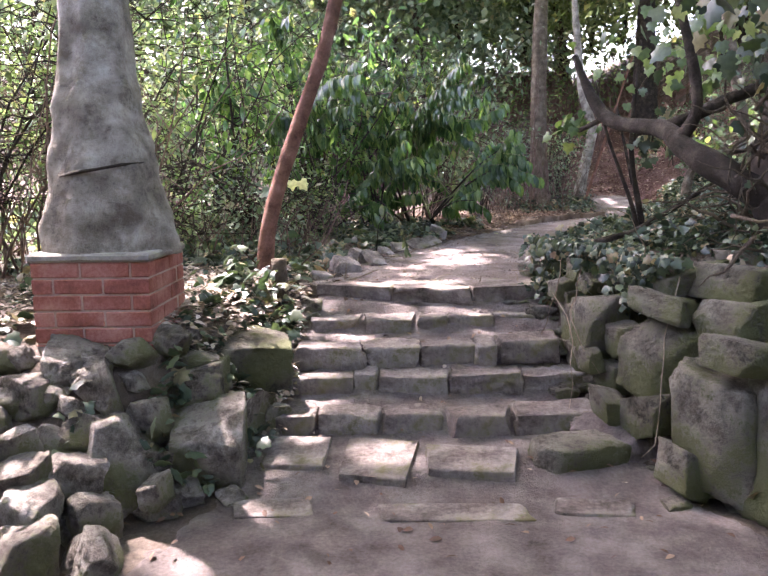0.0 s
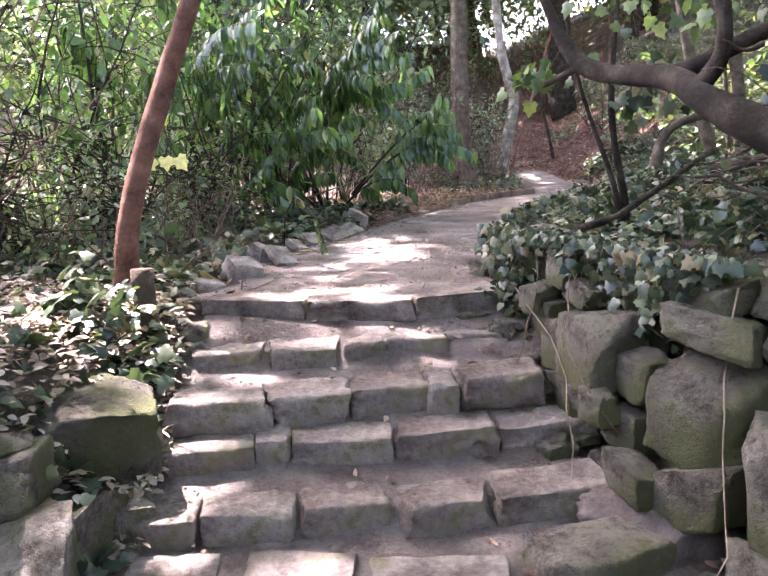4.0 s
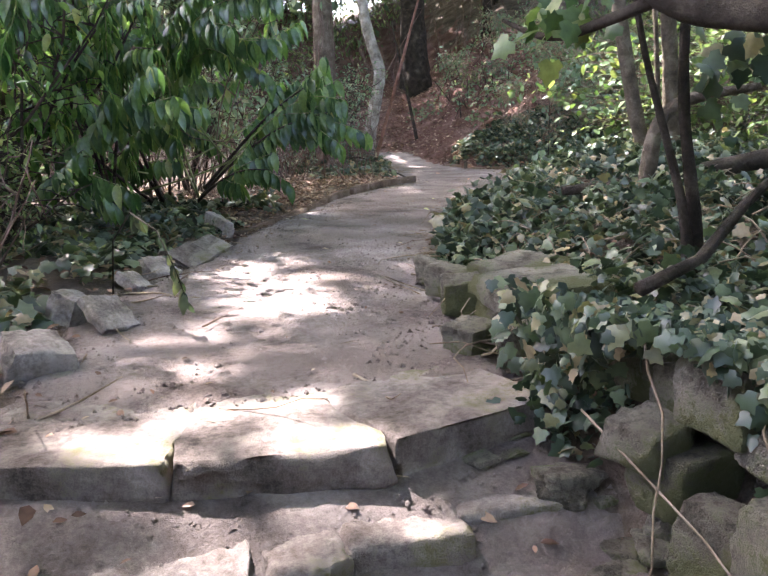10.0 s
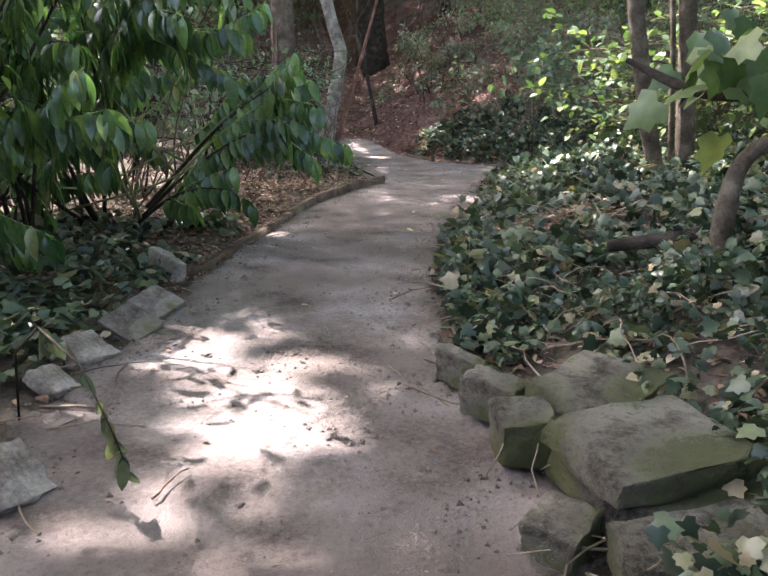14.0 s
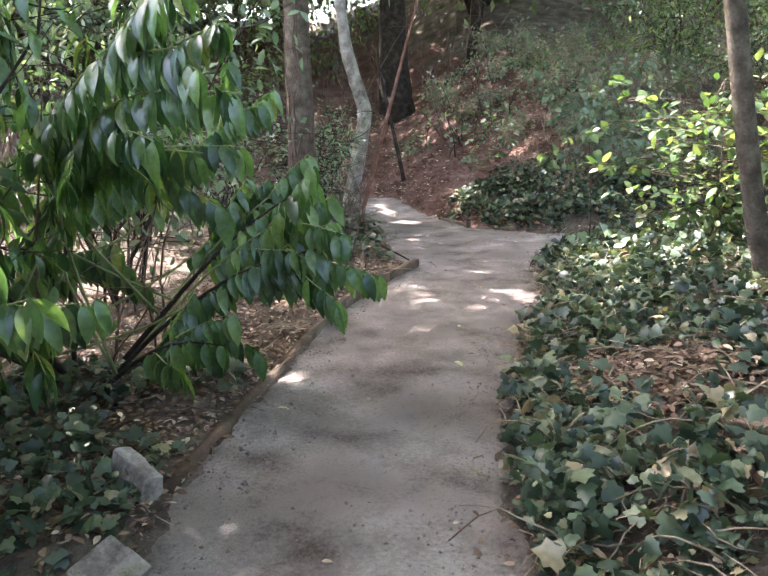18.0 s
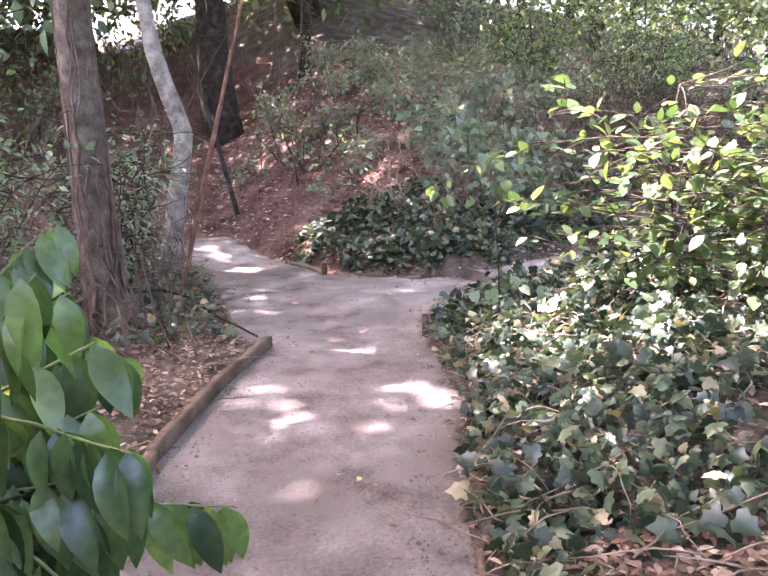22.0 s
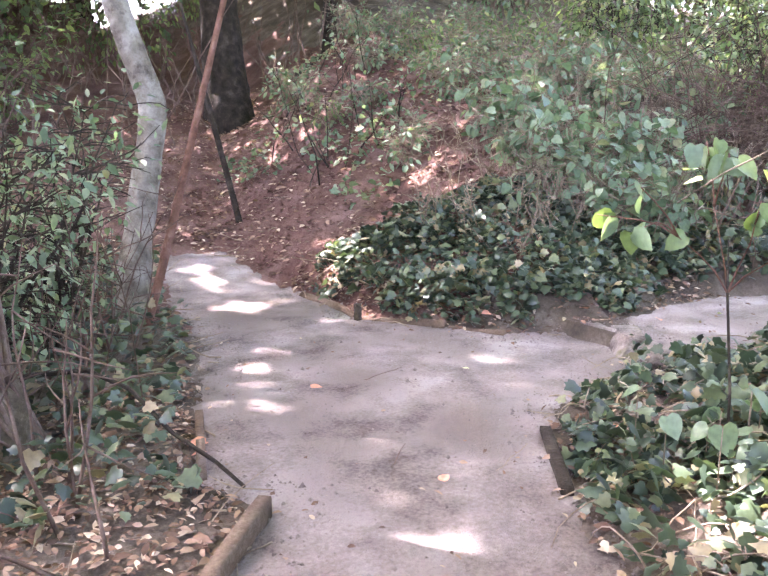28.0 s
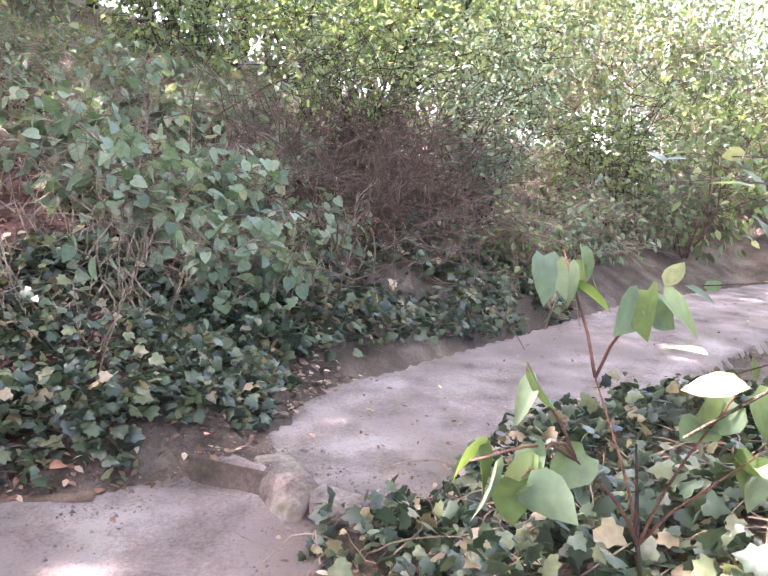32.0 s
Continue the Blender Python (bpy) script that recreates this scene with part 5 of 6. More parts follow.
for k, (x, y, tall) in enumerate([(10.6, 11.6, 0.7), (11.4, 11.2, 0.8), (12.2, 10.9, 0.9), (12.9, 11.2, 1.0), (13.4, 10.4, 0.9), (14.2, 10.2, 1.0), (14.8, 10.6, 1.2), (15.2, 9.8, 1.1), (15.8, 10.6, 1.4), (15.9, 9.0, 1.2), (16.6, 9.8, 1.5), (11.6, 12.2, 1.0), (14.0, 11.6, 1.3), (17.4, 8.6, 1.6), (17.6, 10.8, 1.8), (12.6, 12.2, 1.1)]):
    bush("weed", "rank grey-green weed with dry stalks beyond the side path", (x, y), tall, 0.6 + 0.3 * tall, 9, 420, 0.09, "blue" if k % 3 else "shrub", SLIM, "twig", 0.3, 980 + k, 0.05, "plant", 0.006, 0.14)
for k, (x, y, tall) in enumerate([(17.5, 7.4, 2.4), (18.6, 9.2, 2.6), (19.5, 11.0, 3.2), (19.0, 6.6, 2.6), (20.5, 8.4, 3.4), (21.5, 10.4, 3.6), (21.5, 6.6, 3.4), (23.0, 8.6, 4.0), (18.4, 10.2, 3.0), (18.6, 11.8, 3.2), (18.2, 8.2, 2.8), (20.4, 9.8, 3.6), (20.0, 12.6, 3.6), (22.0, 12.4, 4.2), (16.8, 12.0, 2.4)]):
    bush("shrub", "dry sunlit scrub beyond the side path", (x, y), tall + 1.2, 1.8, 9, 1700, 0.11, "shrub" if k % 2 else "blue", SLIM, "twig", 0.3, 1060 + k, 0.03, thick=0.014, clump=0.25)
for k in range(76):
    x, y = (g.uniform(-11, 15), g.uniform(19.5, 31)) if k < 54 else (g.uniform(13, 23), g.uniform(4.5, 20))
    if abs(x - 7) < 1.9 and y < 23.5:
        continue
    bush("shrub", "brown twiggy undergrowth shrub on the wooded hill", (x, y), g.uniform(1.4, 3.0), g.uniform(1.3, 2.0), 5, 420, 0.15, ("shrub", "blue", "shrub")[k % 3], SLIM, "vine", 0.3, 900 + k, 0.05, thick=0.02, clump=0.3)

# the evergreen shrub that reaches over the path with hanging leaves
def spray(g, pts, wood, seats, r0):
    """An arching branch; leaves hang in two rows along it."""
    pts = np.asarray(pts, float)
    k, i = np.linspace(0, len(pts) - 1, 13), np.arange(len(pts))
    line = np.stack([np.interp(k, i, pts[:, c]) for c in range(3)], 1)
    for _ in range(3):
        line[1:-1] = (line[:-2] + 2 * line[1:-1] + line[2:]) / 4
    wood.append(tube(line, np.linspace(r0, 0.003, 13), 6))
    length = np.linalg.norm(np.diff(line, axis=0), axis=1).sum()
    for s in np.arange(0.40, 1.0, 0.042 / length):
        seats.append((line, s, 1))
    return line


def laurel(label, foot, branches, seed, leaf=0.135, twigs=3, bark="bark"):
    g = np.random.default_rng(seed)
    ob = thing("laurel_shrub", foot, label, "shrub")
    wood, young, rows = [], [], []
    for j, br in enumerate(branches):
        if j % 3:
            main = np.array(branches[j - j % 3])
            br = [tuple(main[0] + (main[1] - main[0]) * g.uniform(0.35, 0.75))] + list(br[1:])
        line = spray(g, br, young if j % 3 else wood, rows, 0.008 if j % 3 else 0.014)
        for _ in range(twigs):
            s = g.integers(5, 11)
            d = unit(line[s + 1] - line[s])
            way = d + g.normal(size=3) * 0.55
            rows_line = bend(g, line[s], way, g.uniform(0.26, 0.5), 12, 0.05, -0.02)
            young.append(tube(rows_line, np.linspace(0.0045, 0.002, 13), 5))
            for q in np.arange(0.2, 1.0, 0.085):
                rows.append((rows_line, q, 1))
    pos, al, nor = [], [], []
    for line, s, _ in rows:
        k = s * (len(line) - 1)
        i = min(int(k), len(line) - 2)
        at = line[i] + (line[i + 1] - line[i]) * (k - i)
        d = unit(line[i + 1] - line[i])
        side = unit(np.cross(d, (0, 0, 1.0)))
        for sg in (-1, 1):
            a = sg * side * g.uniform(0.25, 0.7) + d * g.uniform(0.1, 0.5) + np.array((0, 0, -1.0)) * g.uniform(0.7, 1.4)
            pos.append(at + g.normal(size=3) * 0.006)
            al.append(a)
            nor.append(sg * side * 0.9 + (0, 0, 0.8) + g.normal(size=3) * 0.2)
    n = len(pos)
    solid("branchwork", *joined(wood), M[bark], ob, smooth=True)["kind"] = "stuff"
    solid("twig_wood", *joined(young), M["greenstem"], ob, "slender pale green twigs", smooth=True)["kind"] = "stuff"
    crown = solid("foliage", *leaves(LAUREL, np.array(pos), np.array(al), np.array(nor), g.uniform(0.75, 1.15, n) * leaf), M["laurel"], ob, smooth=True)
    crown["kind"] = "stuff"
    return ob


REACH = [[(0.44, 8.70, 0.7), (0.78, 8.48, 1.10), (1.12, 8.28, 1.38), (1.48, 8.10, 1.48)], [(0.50, 8.66, 0.75), (0.98, 8.72, 1.33), (1.26, 8.78, 1.56), (1.52, 8.82, 1.74)],
         [(0.60, 8.58, 0.92), (0.98, 8.42, 1.34), (1.26, 8.30, 1.56), (1.54, 8.18, 1.70)], [(0.44, 8.66, 0.72), (0.68, 8.42, 0.98), (0.84, 8.24, 1.08), (1.0, 8.08, 1.08)],
         [(0.35, 8.90, 0.7), (0.32, 8.45, 1.75), (0.62, 7.85, 2.16), (0.98, 7.35, 2.12)], [(0.35, 8.90, 0.7), (0.30, 8.6, 1.5), (0.60, 8.2, 1.95), (0.92, 7.85, 1.92)],
         [(0.36, 8.88, 0.7), (0.05, 8.4, 1.5), (0.10, 7.8, 1.86), (0.25, 7.35, 1.80)], [(0.36, 8.88, 0.7), (0.0, 8.3, 1.1), (0.15, 7.75, 1.40), (0.35, 7.4, 1.40)],
         [(0.36, 8.88, 0.7), (0.50, 8.8, 1.7), (0.75, 8.5, 2.3), (1.05, 8.1, 2.42)], [(0.36, 8.88, 0.7), (0.40, 8.8, 1.7), (0.2, 8.5, 2.5), (0.1, 8.1, 2.75)],
         [(0.36, 8.88, 0.7), (0.75, 8.9, 1.5), (1.1, 8.9, 2.0), (1.4, 8.85, 2.15)], [(0.36, 8.88, 0.7), (-0.15, 8.6, 1.6), (-0.4, 8.1, 2.1), (-0.35, 7.6, 2.15)],
         [(0.36, 8.88, 0.7), (-0.2, 8.6, 1.2), (-0.35, 8.0, 1.5), (-0.25, 7.6, 1.45)]]
g = np.random.default_rng(90)
for br in [REACH[i] for i in (0, 1, 2, 4, 5, 6, 8)]:
    shift = g.normal(size=3) * (0.09, 0.12, 0.09) + (-0.16, 0.08, 0.0)
    REACH.append([tuple(np.array(q) + shift * (k / 3)) for k, q in enumerate(br)])
laurel("evergreen shrub with long drooping glossy leaves reaching over the path", (0.40, 8.80, 0.72), REACH, 31)
back = [[tuple(np.array(q) + (-0.85, 0.6, 0)) for q in br] for br in REACH[3:]]
laurel("evergreen shrub with drooping glossy leaves beside the path", (-0.45, 9.40, 0.72), back, 32)
third = [[tuple(np.array(q) * (1, 1, 1.05) + (-1.15, -0.9, 0)) for q in br] for br in REACH[3:14]]
laurel("evergreen shrub with drooping glossy leaves at the wood's edge", (-0.75, 7.90, 0.72), third, 33)

# a young tree with few large leaves at the turn
sap = thing("sapling", (4.66, 10.28, 0.85), "young sapling with a few large drooping yellow-green leaves", "sapling")
NODE = np.array((4.70, 10.36, 1.48))
V, F = tube([(4.66, 10.28, 0.80), (4.67, 10.30, 1.15), NODE, (4.71, 10.38, 1.66)], [0.006, 0.005, 0.0045, 0.002], 7)
solid("stem", V, F, M["bark"], sap, smooth=True)
g = np.random.default_rng(3)
TOP, FORK = np.array((4.74, 10.46, 1.76)), np.array((4.56, 10.47, 1.67))
for base, mid, tip, count in [(NODE, (4.71, 10.40, 1.62), TOP, 0), (TOP, (4.77, 10.50, 1.88), (4.79, 10.54, 1.98), 5), (TOP, (4.71, 10.42, 1.86), (4.67, 10.38, 1.94), 4), (NODE, (4.63, 10.42, 1.60), FORK, 1), (FORK, (4.42, 10.53, 1.73), (4.28, 10.58, 1.75), 3),
                              (FORK, (4.48, 10.50, 1.72), (4.40, 10.53, 1.69), 4), (FORK, (4.50, 10.52, 1.78), (4.43, 10.54, 1.84), 2), (NODE, (4.70, 10.30, 1.65), (4.63, 10.24, 1.80), 4), (NODE, (4.73, 10.27, 1.58), (4.76, 10.18, 1.66), 3)]:
    mid, tip = np.array(mid), np.array(tip)
    V, F = tube([base, (base + mid) / 2 + (0, 0, 0.012), mid, tip], [0.0035, 0.003, 0.0025, 0.0015], 5)
    branch = solid("branch", V, F, M["redbark"], sap, smooth=True)
    for j in range(count):
        at = tip + (mid - tip) * (0.16 * j) + g.normal(size=3) * 0.012
        V, F = leaves(HEART, at[None], np.array([[g.normal() * 0.7, g.normal() * 0.7, -1.0]]), np.array([[g.normal() - 0.4, g.normal() - 0.3, 0.7]]), [g.uniform(0.07, 0.095)])
        solid("leaf", V, F, M["blue" if j % 2 else "lime"], branch, smooth=True)
weed = thing("weed", (4.72, 10.22, 0.86), "broad-leaved pale green plant among the ivy by the sapling", "plant")
for j in range(24):
    c = np.array((4.70, 10.2, 1.0)) + g.normal(size=3) * (0.16, 0.16, 0.06)
    V, F = tube([(c[0], c[1], 0.84), c - (0, 0, 0.03), c], [0.003, 0.002, 0.0015], 5)
    stalk = solid("stem", V, F, M["twig"], weed)
    V, F = leaves(HEART, c[None], np.array([[g.normal(), g.normal(), -0.6]]), np.array([[g.normal() * 0.5, g.normal() * 0.5, 1.0]]), [g.uniform(0.07, 0.11)])
    solid("leaf", V, F, M["blue"], stalk, smooth=True)

# unseen undergrowth behind and beside the start, added to block low sky light
for k, (x, y, tall) in enumerate([(-3.4, 0.8, 3.2), (-3.0, -1.8, 3.6), (-0.8, -4.2, 4.0), (1.8, -4.4, 4.0), (4.0, -2.0, 3.8), (4.6, 0.8, 3.6), (3.6, 2.0, 2.8), (-4.4, 2.8, 3.0), (5.2, 3.0, 3.2)]):
    bush("shrub", "unseen tall shrub added by the start to block sky light", (x, y), tall, 1.7, 8, 2600, 0.17, "shrub", SLIM, seed=400 + k)

# a heap of dry bramble stems
g = np.random.default_rng(77)
pieces = []
for _ in range(760):
    c = np.array([g.normal(9.9, 0.75), g.normal(12.9, 0.45), 0])
    c[2] = float(height(c[0], c[1])) + g.uniform(0, 0.55)
    pts = bend(g, c, (g.normal(), g.normal(), g.uniform(0.4, 1.9)), g.uniform(0.6, 1.5), 7, 0.2, -0.16)
    pieces.append(tube(pts, np.linspace(0.006, 0.003, 8), 4))
tagged(solid("bramble_heap", *joined(pieces), M["vine"]), "tangled heap of bare reddish-brown bramble stems on the bank", "brambles", kind="stuff")

# ---- far wood and canopy ----
g = np.random.default_rng(5)
FAR = []
for k in range(60):
    a = g.uniform(-2.2, 2.6)
    r = g.uniform(15, 34)
    x, y = 2 + r * math.sin(a), 6 + r * math.cos(a)
    if 4 < x < 9 and 12 < y < 26:
        continue
    FAR.append((x, y))
# Unseen row behind the start, added to keep low sky light off the risers.
for k in range(15):
    FAR.append((-9 + 1.3 * k, g.uniform(-10, -6)))
FAR += [(0.4, 22.5), (2.6, 24.5), (-1.6, 24.0), (-3.4, 21.0), (11.5, 24.0), (2.6, 31.0), (4.2, 32.0), (5.8, 31.0), (7.4, 31.5), (6.6, 36.0), (8.2, 35.0), (9.8, 36.0), (11.2, 35.5), (1.0, 30.0)]
for k in range(60):
    a, r = g.uniform(-1.1, 1.25), g.uniform(22, 40)
    FAR.append((3 + r * math.sin(a), 6 + r * math.cos(a)))
for k, (x, y) in enumerate(FAR):
    if 8 < x < 22 and 3 < y < 18:
        x += 12
    z = float(height(np.clip(x, -30, 30), np.clip(y, -30, 40)))
    ob = thing("tree", (x, y, z), "dark woodland tree, in the far wood and the added light-blocking row", "tree", "far trees")
    tall = g.uniform(6, 9)
    pts = bend(g, (x, y, z - 0.1), (g.normal() * 0.1, g.normal() * 0.1, 1), tall, 7, 0.07)
    solid("trunk", *tube(pts, np.linspace(g.uniform(0.12, 0.22), 0.04, 8), 8), M["bark"], ob, smooth=True)
    n = 2600
    c = np.array([x, y, z]) + np.c_[g.normal(size=(n, 2)) * 1.7, g.uniform(0.1, 1.0, n) ** 0.8 * tall]
    V, F = leaves(PLAIN, c, g.normal(size=(n, 3)) + (0, 0, -0.4), g.normal(size=(n, 3)) + (0, 0, 0.8), g.uniform(0.16, 0.34, n))
    solid("crown", V, F, M["blue" if k % 3 else "shrub"], ob)["kind"] = "stuff"

# sun flecks on the ground, through gaps cut in the unseen leaf roof
FLECKS = [(0.52, 5.78, 0.38), (0.16, 4.78, 0.25), (-0.07, 4.46, 0.14), (0.47, 4.35, 0.12), (0.17, 4.42, 0.16), (0.5, 6.55, 0.24), (0.62, 6.03, 0.3), (0.24, 4.97, 0.14), (0.08, 4.53, 0.18), (0.36, 4.66, 0.1), (0.5, 4.54, 0.1), (0.87, 5.83, 0.1), (-0.05, 6, 0.12), (0.8, 6.08, 0.22), (0.47, 6.32, 0.18), (0.53, 5.68, 0.2), (0.24, 5.37, 0.1), (0.47, 5.24, 0.1), (0.15, 5.6, 0.1), (0.79, 7.02, 0.15), (1.16, 5.76, 0.1), (0.7, 6.67, 0.14), (1.13, 7.44, 0.11), (0.7, 7.14, 0.1), (2.91, 10.13, 0.14), (3.17, 9.52, 0.14), (2.92, 9.55, 0.11), (2.94, 10.4, 0.15), (2.74, 9.88, 0.14), (3.23, 9.68, 0.15), (2.72, 8.84, 0.11), (2.49, 9.22, 0.1), (3.69, 11, 0.11), (3.69, 10.56, 0.12), (3.55, 9.68, 0.13), (2.95, 10.22, 0.13), (3.77, 10.86, 0.11), (4.32, 13.08, 0.15), (5.19, 11.98, 0.13), (4.72, 15.04, 0.32), (4.07, 12.7, 0.17), (5.03, 11.74, 0.13), (3.73, 12.2, 0.1), (4.95, 16.5, 0.24), (4.72, 14.14, 0.18), (4.5, 14.14, 0.15), (4.89, 15.66, 0.17),
          (6.8, 16.7, 0.2), (5.5, 13.9, 0.3), (5.6, 14.3, 0.25), (5.0, 13.3, 0.15), (-0.82, 4.0, 0.26), (-0.98, 4.12, 0.26), (-0.6, 4.3, 0.3), (-0.45, 3.6, 0.16), (0.0, 4.2, 0.12), (0.52, 4.22, 0.12), (-0.25, 4.2, 0.12), (0.4, 3.3, 0.1), (-0.3, 3.95, 0.12), (-1.0, 2.8, 0.12), (0.3, 3.75, 0.1), (0.7, 3.95, 0.12), (-0.2, 3.4, 0.12), (-0.25, 3.1, 0.1),
          (5.3, 8.6, 0.5), (4.6, 9.8, 0.35), (5.5, 9.6, 0.4), (6.0, 8.0, 0.5), (4.5, 7.4, 0.25), (3.6, 8.9, 0.2), (4.45, 9.0, 0.34), (4.7, 9.45, 0.28), (4.7, 8.6, 0.3), (4.15, 8.35, 0.2), (3.9, 8.75, 0.2), (4.2, 9.6, 0.2), (2.7, 6.6, 0.14), (3.3, 7.6, 0.16), (2.4, 7.3, 0.12), (-1.15, 3.0, 0.22), (-0.85, 2.65, 0.16), (0.74, 6.34, 0.17), (1.0, 6.25, 0.13), (0.92, 5.95, 0.15), (0.62, 6.62, 0.10), (0.80, 6.93, 0.11), (0.98, 6.66, 0.10), (1.08, 6.5, 0.08), (0.58, 6.86, 0.08), (0.20, 5.10, 0.16), (0.02, 5.36, 0.10), (1.16, 5.85, 0.09), (4.6, 11.55, 0.08), (4.9, 10.6, 0.12), (0.36, 4.62, 0.13), (0.08, 4.66, 0.12), (0.62, 4.72, 0.10), (6.6, 13.3, 0.13), (7.0, 13.7, 0.15), (7.4, 13.2, 0.13), (6.2, 13.3, 0.11), (7.2, 14.2, 0.16), (5.6, 12.95, 0.11), (6.9, 12.9, 0.12), (5.35, 13.3, 0.16), (5.8, 12.9, 0.14), (6.3, 12.8, 0.12)]
for k in range(22):
    FLECKS.append((g.uniform(3.1, 5.2), g.uniform(7.3, 9.8), g.uniform(0.07, 0.15)))
# The roof is added for shade; its density is set region by region.
n = 320000
hitp = np.stack([g.uniform(-6, 24, n), g.uniform(-12, 31, n)], 1)
left_side = ~right_of(hitp) & (hitp[:, 1] > 5.2) & (hitp[:, 1] < 10.2)
core = np.minimum(off(hitp) + np.where(left_side, 1.3, 0.0), np.maximum(np.abs(hitp[:, 0] - 0.2) - 1.2, np.abs(hitp[:, 1] - 3.0) - 2.2)) < 1.5
thin = (hitp[:, 0] < -0.55) & (hitp[:, 1] < 3.5) & (hitp[:, 1] > 1.6)
keep = (core & ~(thin & (g.uniform(0, 1, n) > 0.24))) | (~thin & (g.uniform(0, 1, n) < np.where(hitp[:, 1] > 14, np.where(hitp[:, 0] < 3, 0.3, 0.55), np.where(hitp[:, 0] > 12.5, 0.25, np.where(hitp[:, 0] > 6.4, 0.5, np.where(hitp[:, 1] < 1.5, 0.5, np.where((hitp[:, 0] > 1.2) & (hitp[:, 1] < 6.6), 0.95, np.where(left_side & (off(hitp) < 1.5), 0.42, np.where(hitp[:, 0] < 1.5, 0.07, 0.3)))))))))
h = g.uniform(9.0, 15.0, n)
for x, y, r in FLECKS:
    keep &= np.hypot(hitp[:, 0] - x, (hitp[:, 1] - y) * 0.8) > r * (1 + 0.45 * wave(hitp[:, 0], hitp[:, 1], 11, 3) + 0.35 * wave(hitp[:, 0], hitp[:, 1], 23, 8))
hitp, h = hitp[keep], h[keep]
n = len(h)
s = np.array(SUN)
c = np.c_[hitp + s[:2] / s[2] * (h[:, None] - 0.67), h]
feet = np.array([f for _, f, _ in CROWN])
own = np.argmin(np.hypot(c[:, None, 0] - feet[None, :, 0], c[:, None, 1] - feet[None, :, 1]), 1)
V, F = leaves(PLAIN, c, g.normal(size=(n, 3)) + (0, 0, -0.2), g.normal(size=(n, 3)) * 0.35 + s, g.uniform(0.22, 0.36, n))
V = V.reshape(n, -1, 3)
for k, (ob, _, _) in enumerate(CROWN):
    mine = V[own == k]
    if len(mine):
        tris = (PLAIN[1][None] + (np.arange(len(mine)) * 4)[:, None, None]).reshape(-1, 3)
        solid("crown", mine.reshape(-1, 3), tris, M["shrub"], ob)["kind"] = "stuff"

# ---- small things ----
g = np.random.default_rng(21)
# crumbs of earth and small stones
p = region(g, 70000, -0.6, 6.4, 2.4, 14.5, lambda p: (np.abs(off(p) + 0.06) < 0.16) | ((off(p) < 0) & (g.uniform(0, 1, len(p)) < 0.16)) | ((p[:, 0] > 0.72) & (p[:, 0] < 1.3) & (p[:, 1] > 4.7) & (p[:, 1] < 6.6) & (off(p) < 0)) | ((np.abs(p[:, 0] - 0.28) < 0.78) & (np.abs(p[:, 1] - 3.75) < 0.78) & (g.uniform(0, 1, len(p)) < 0.8)))
tet = np.array([(-1, -.8, -.4), (1, -.7, -.4), (0, 1, -.4), (.1, 0, .8)])
size = g.uniform(0.002, 0.009, len(p)) * np.where(g.uniform(0, 1, len(p)) < 0.10, 2.0, 1.0)
a = g.uniform(0, 6.3, len(p))
x = tet[None, :, 0] * np.cos(a)[:, None] - tet[None, :, 1] * np.sin(a)[:, None]
y = tet[None, :, 0] * np.sin(a)[:, None] + tet[None, :, 1] * np.cos(a)[:, None]
V = np.stack([p[:, :1] + x * size[:, None], p[:, 1:] + y * size[:, None], height(p[:, 0], p[:, 1])[:, None] + 0.013 + tet[None, :, 2] * size[:, None]], -1).reshape(-1, 3)
F = (np.array([(0, 2, 1), (0, 1, 3), (1, 2, 3), (2, 0, 3)])[None] + (np.arange(len(p)) * 4)[:, None, None]).reshape(-1, 3)
tagged(solid("soil_crumbs", V, F, M["dirt"]), "crumbs of dark earth along the edges of the path", "earth", kind="stuff")

# dead leaves lodged on the steps and the rocks
p = region(g, 260, -1.5, 1.3, 2.3, 4.5, lambda p: p[:, 0] > -9)
fallen("leaf_litter", "dry leaves lodged on the steps", p, g, (0.02, 0.05), lift=0.02)
for x, y, s in [(5.72, 12.62, 0.07), (6.2, 12.2, 0.07), (3.4, 11.85, 0.08), (3.36, 11.75, 0.06), (4.1, 12.2, 0.06), (4.0, 11.0, 0.05), (6.5, 11.85, 0.06), (4.9, 10.95, 0.07)]:
    z = float(height(x, y)) + 0.03
    V, F = leaves(HEART, np.array([[x, y, z]]), np.array([[g.normal(), g.normal(), 0.1]]), np.array([[0.3 * g.normal(), 0.3 * g.normal(), 1]]), [s])
    tagged(solid("fallen_leaf", V, F, M["pinkleaf"], smooth=True), "single pinkish dead leaf on the ground", "leaf", "single fallen leaves")
for x, y, s in [(2.35, 8.48, 0.07), (2.7, 9.1, 0.05), (1.25, 8.2, 0.06), (5.0, 12.0, 0.05), (6.05, 11.9, 0.06), (7.0, 11.7, 0.06), (7.6, 11.5, 0.05)]:
    z = float(height(x, y)) + 0.02
    V, F = leaves(SLIM, np.array([[x, y, z]]), np.array([[g.normal(), g.normal(), 0.1]]), np.array([[0.3 * g.normal(), 0.3 * g.normal(), 1]]), [s])
    tagged(solid("fallen_leaf", V, F, M["pale"], smooth=True), "single pale dry leaf on the path", "leaf", "single fallen leaves")
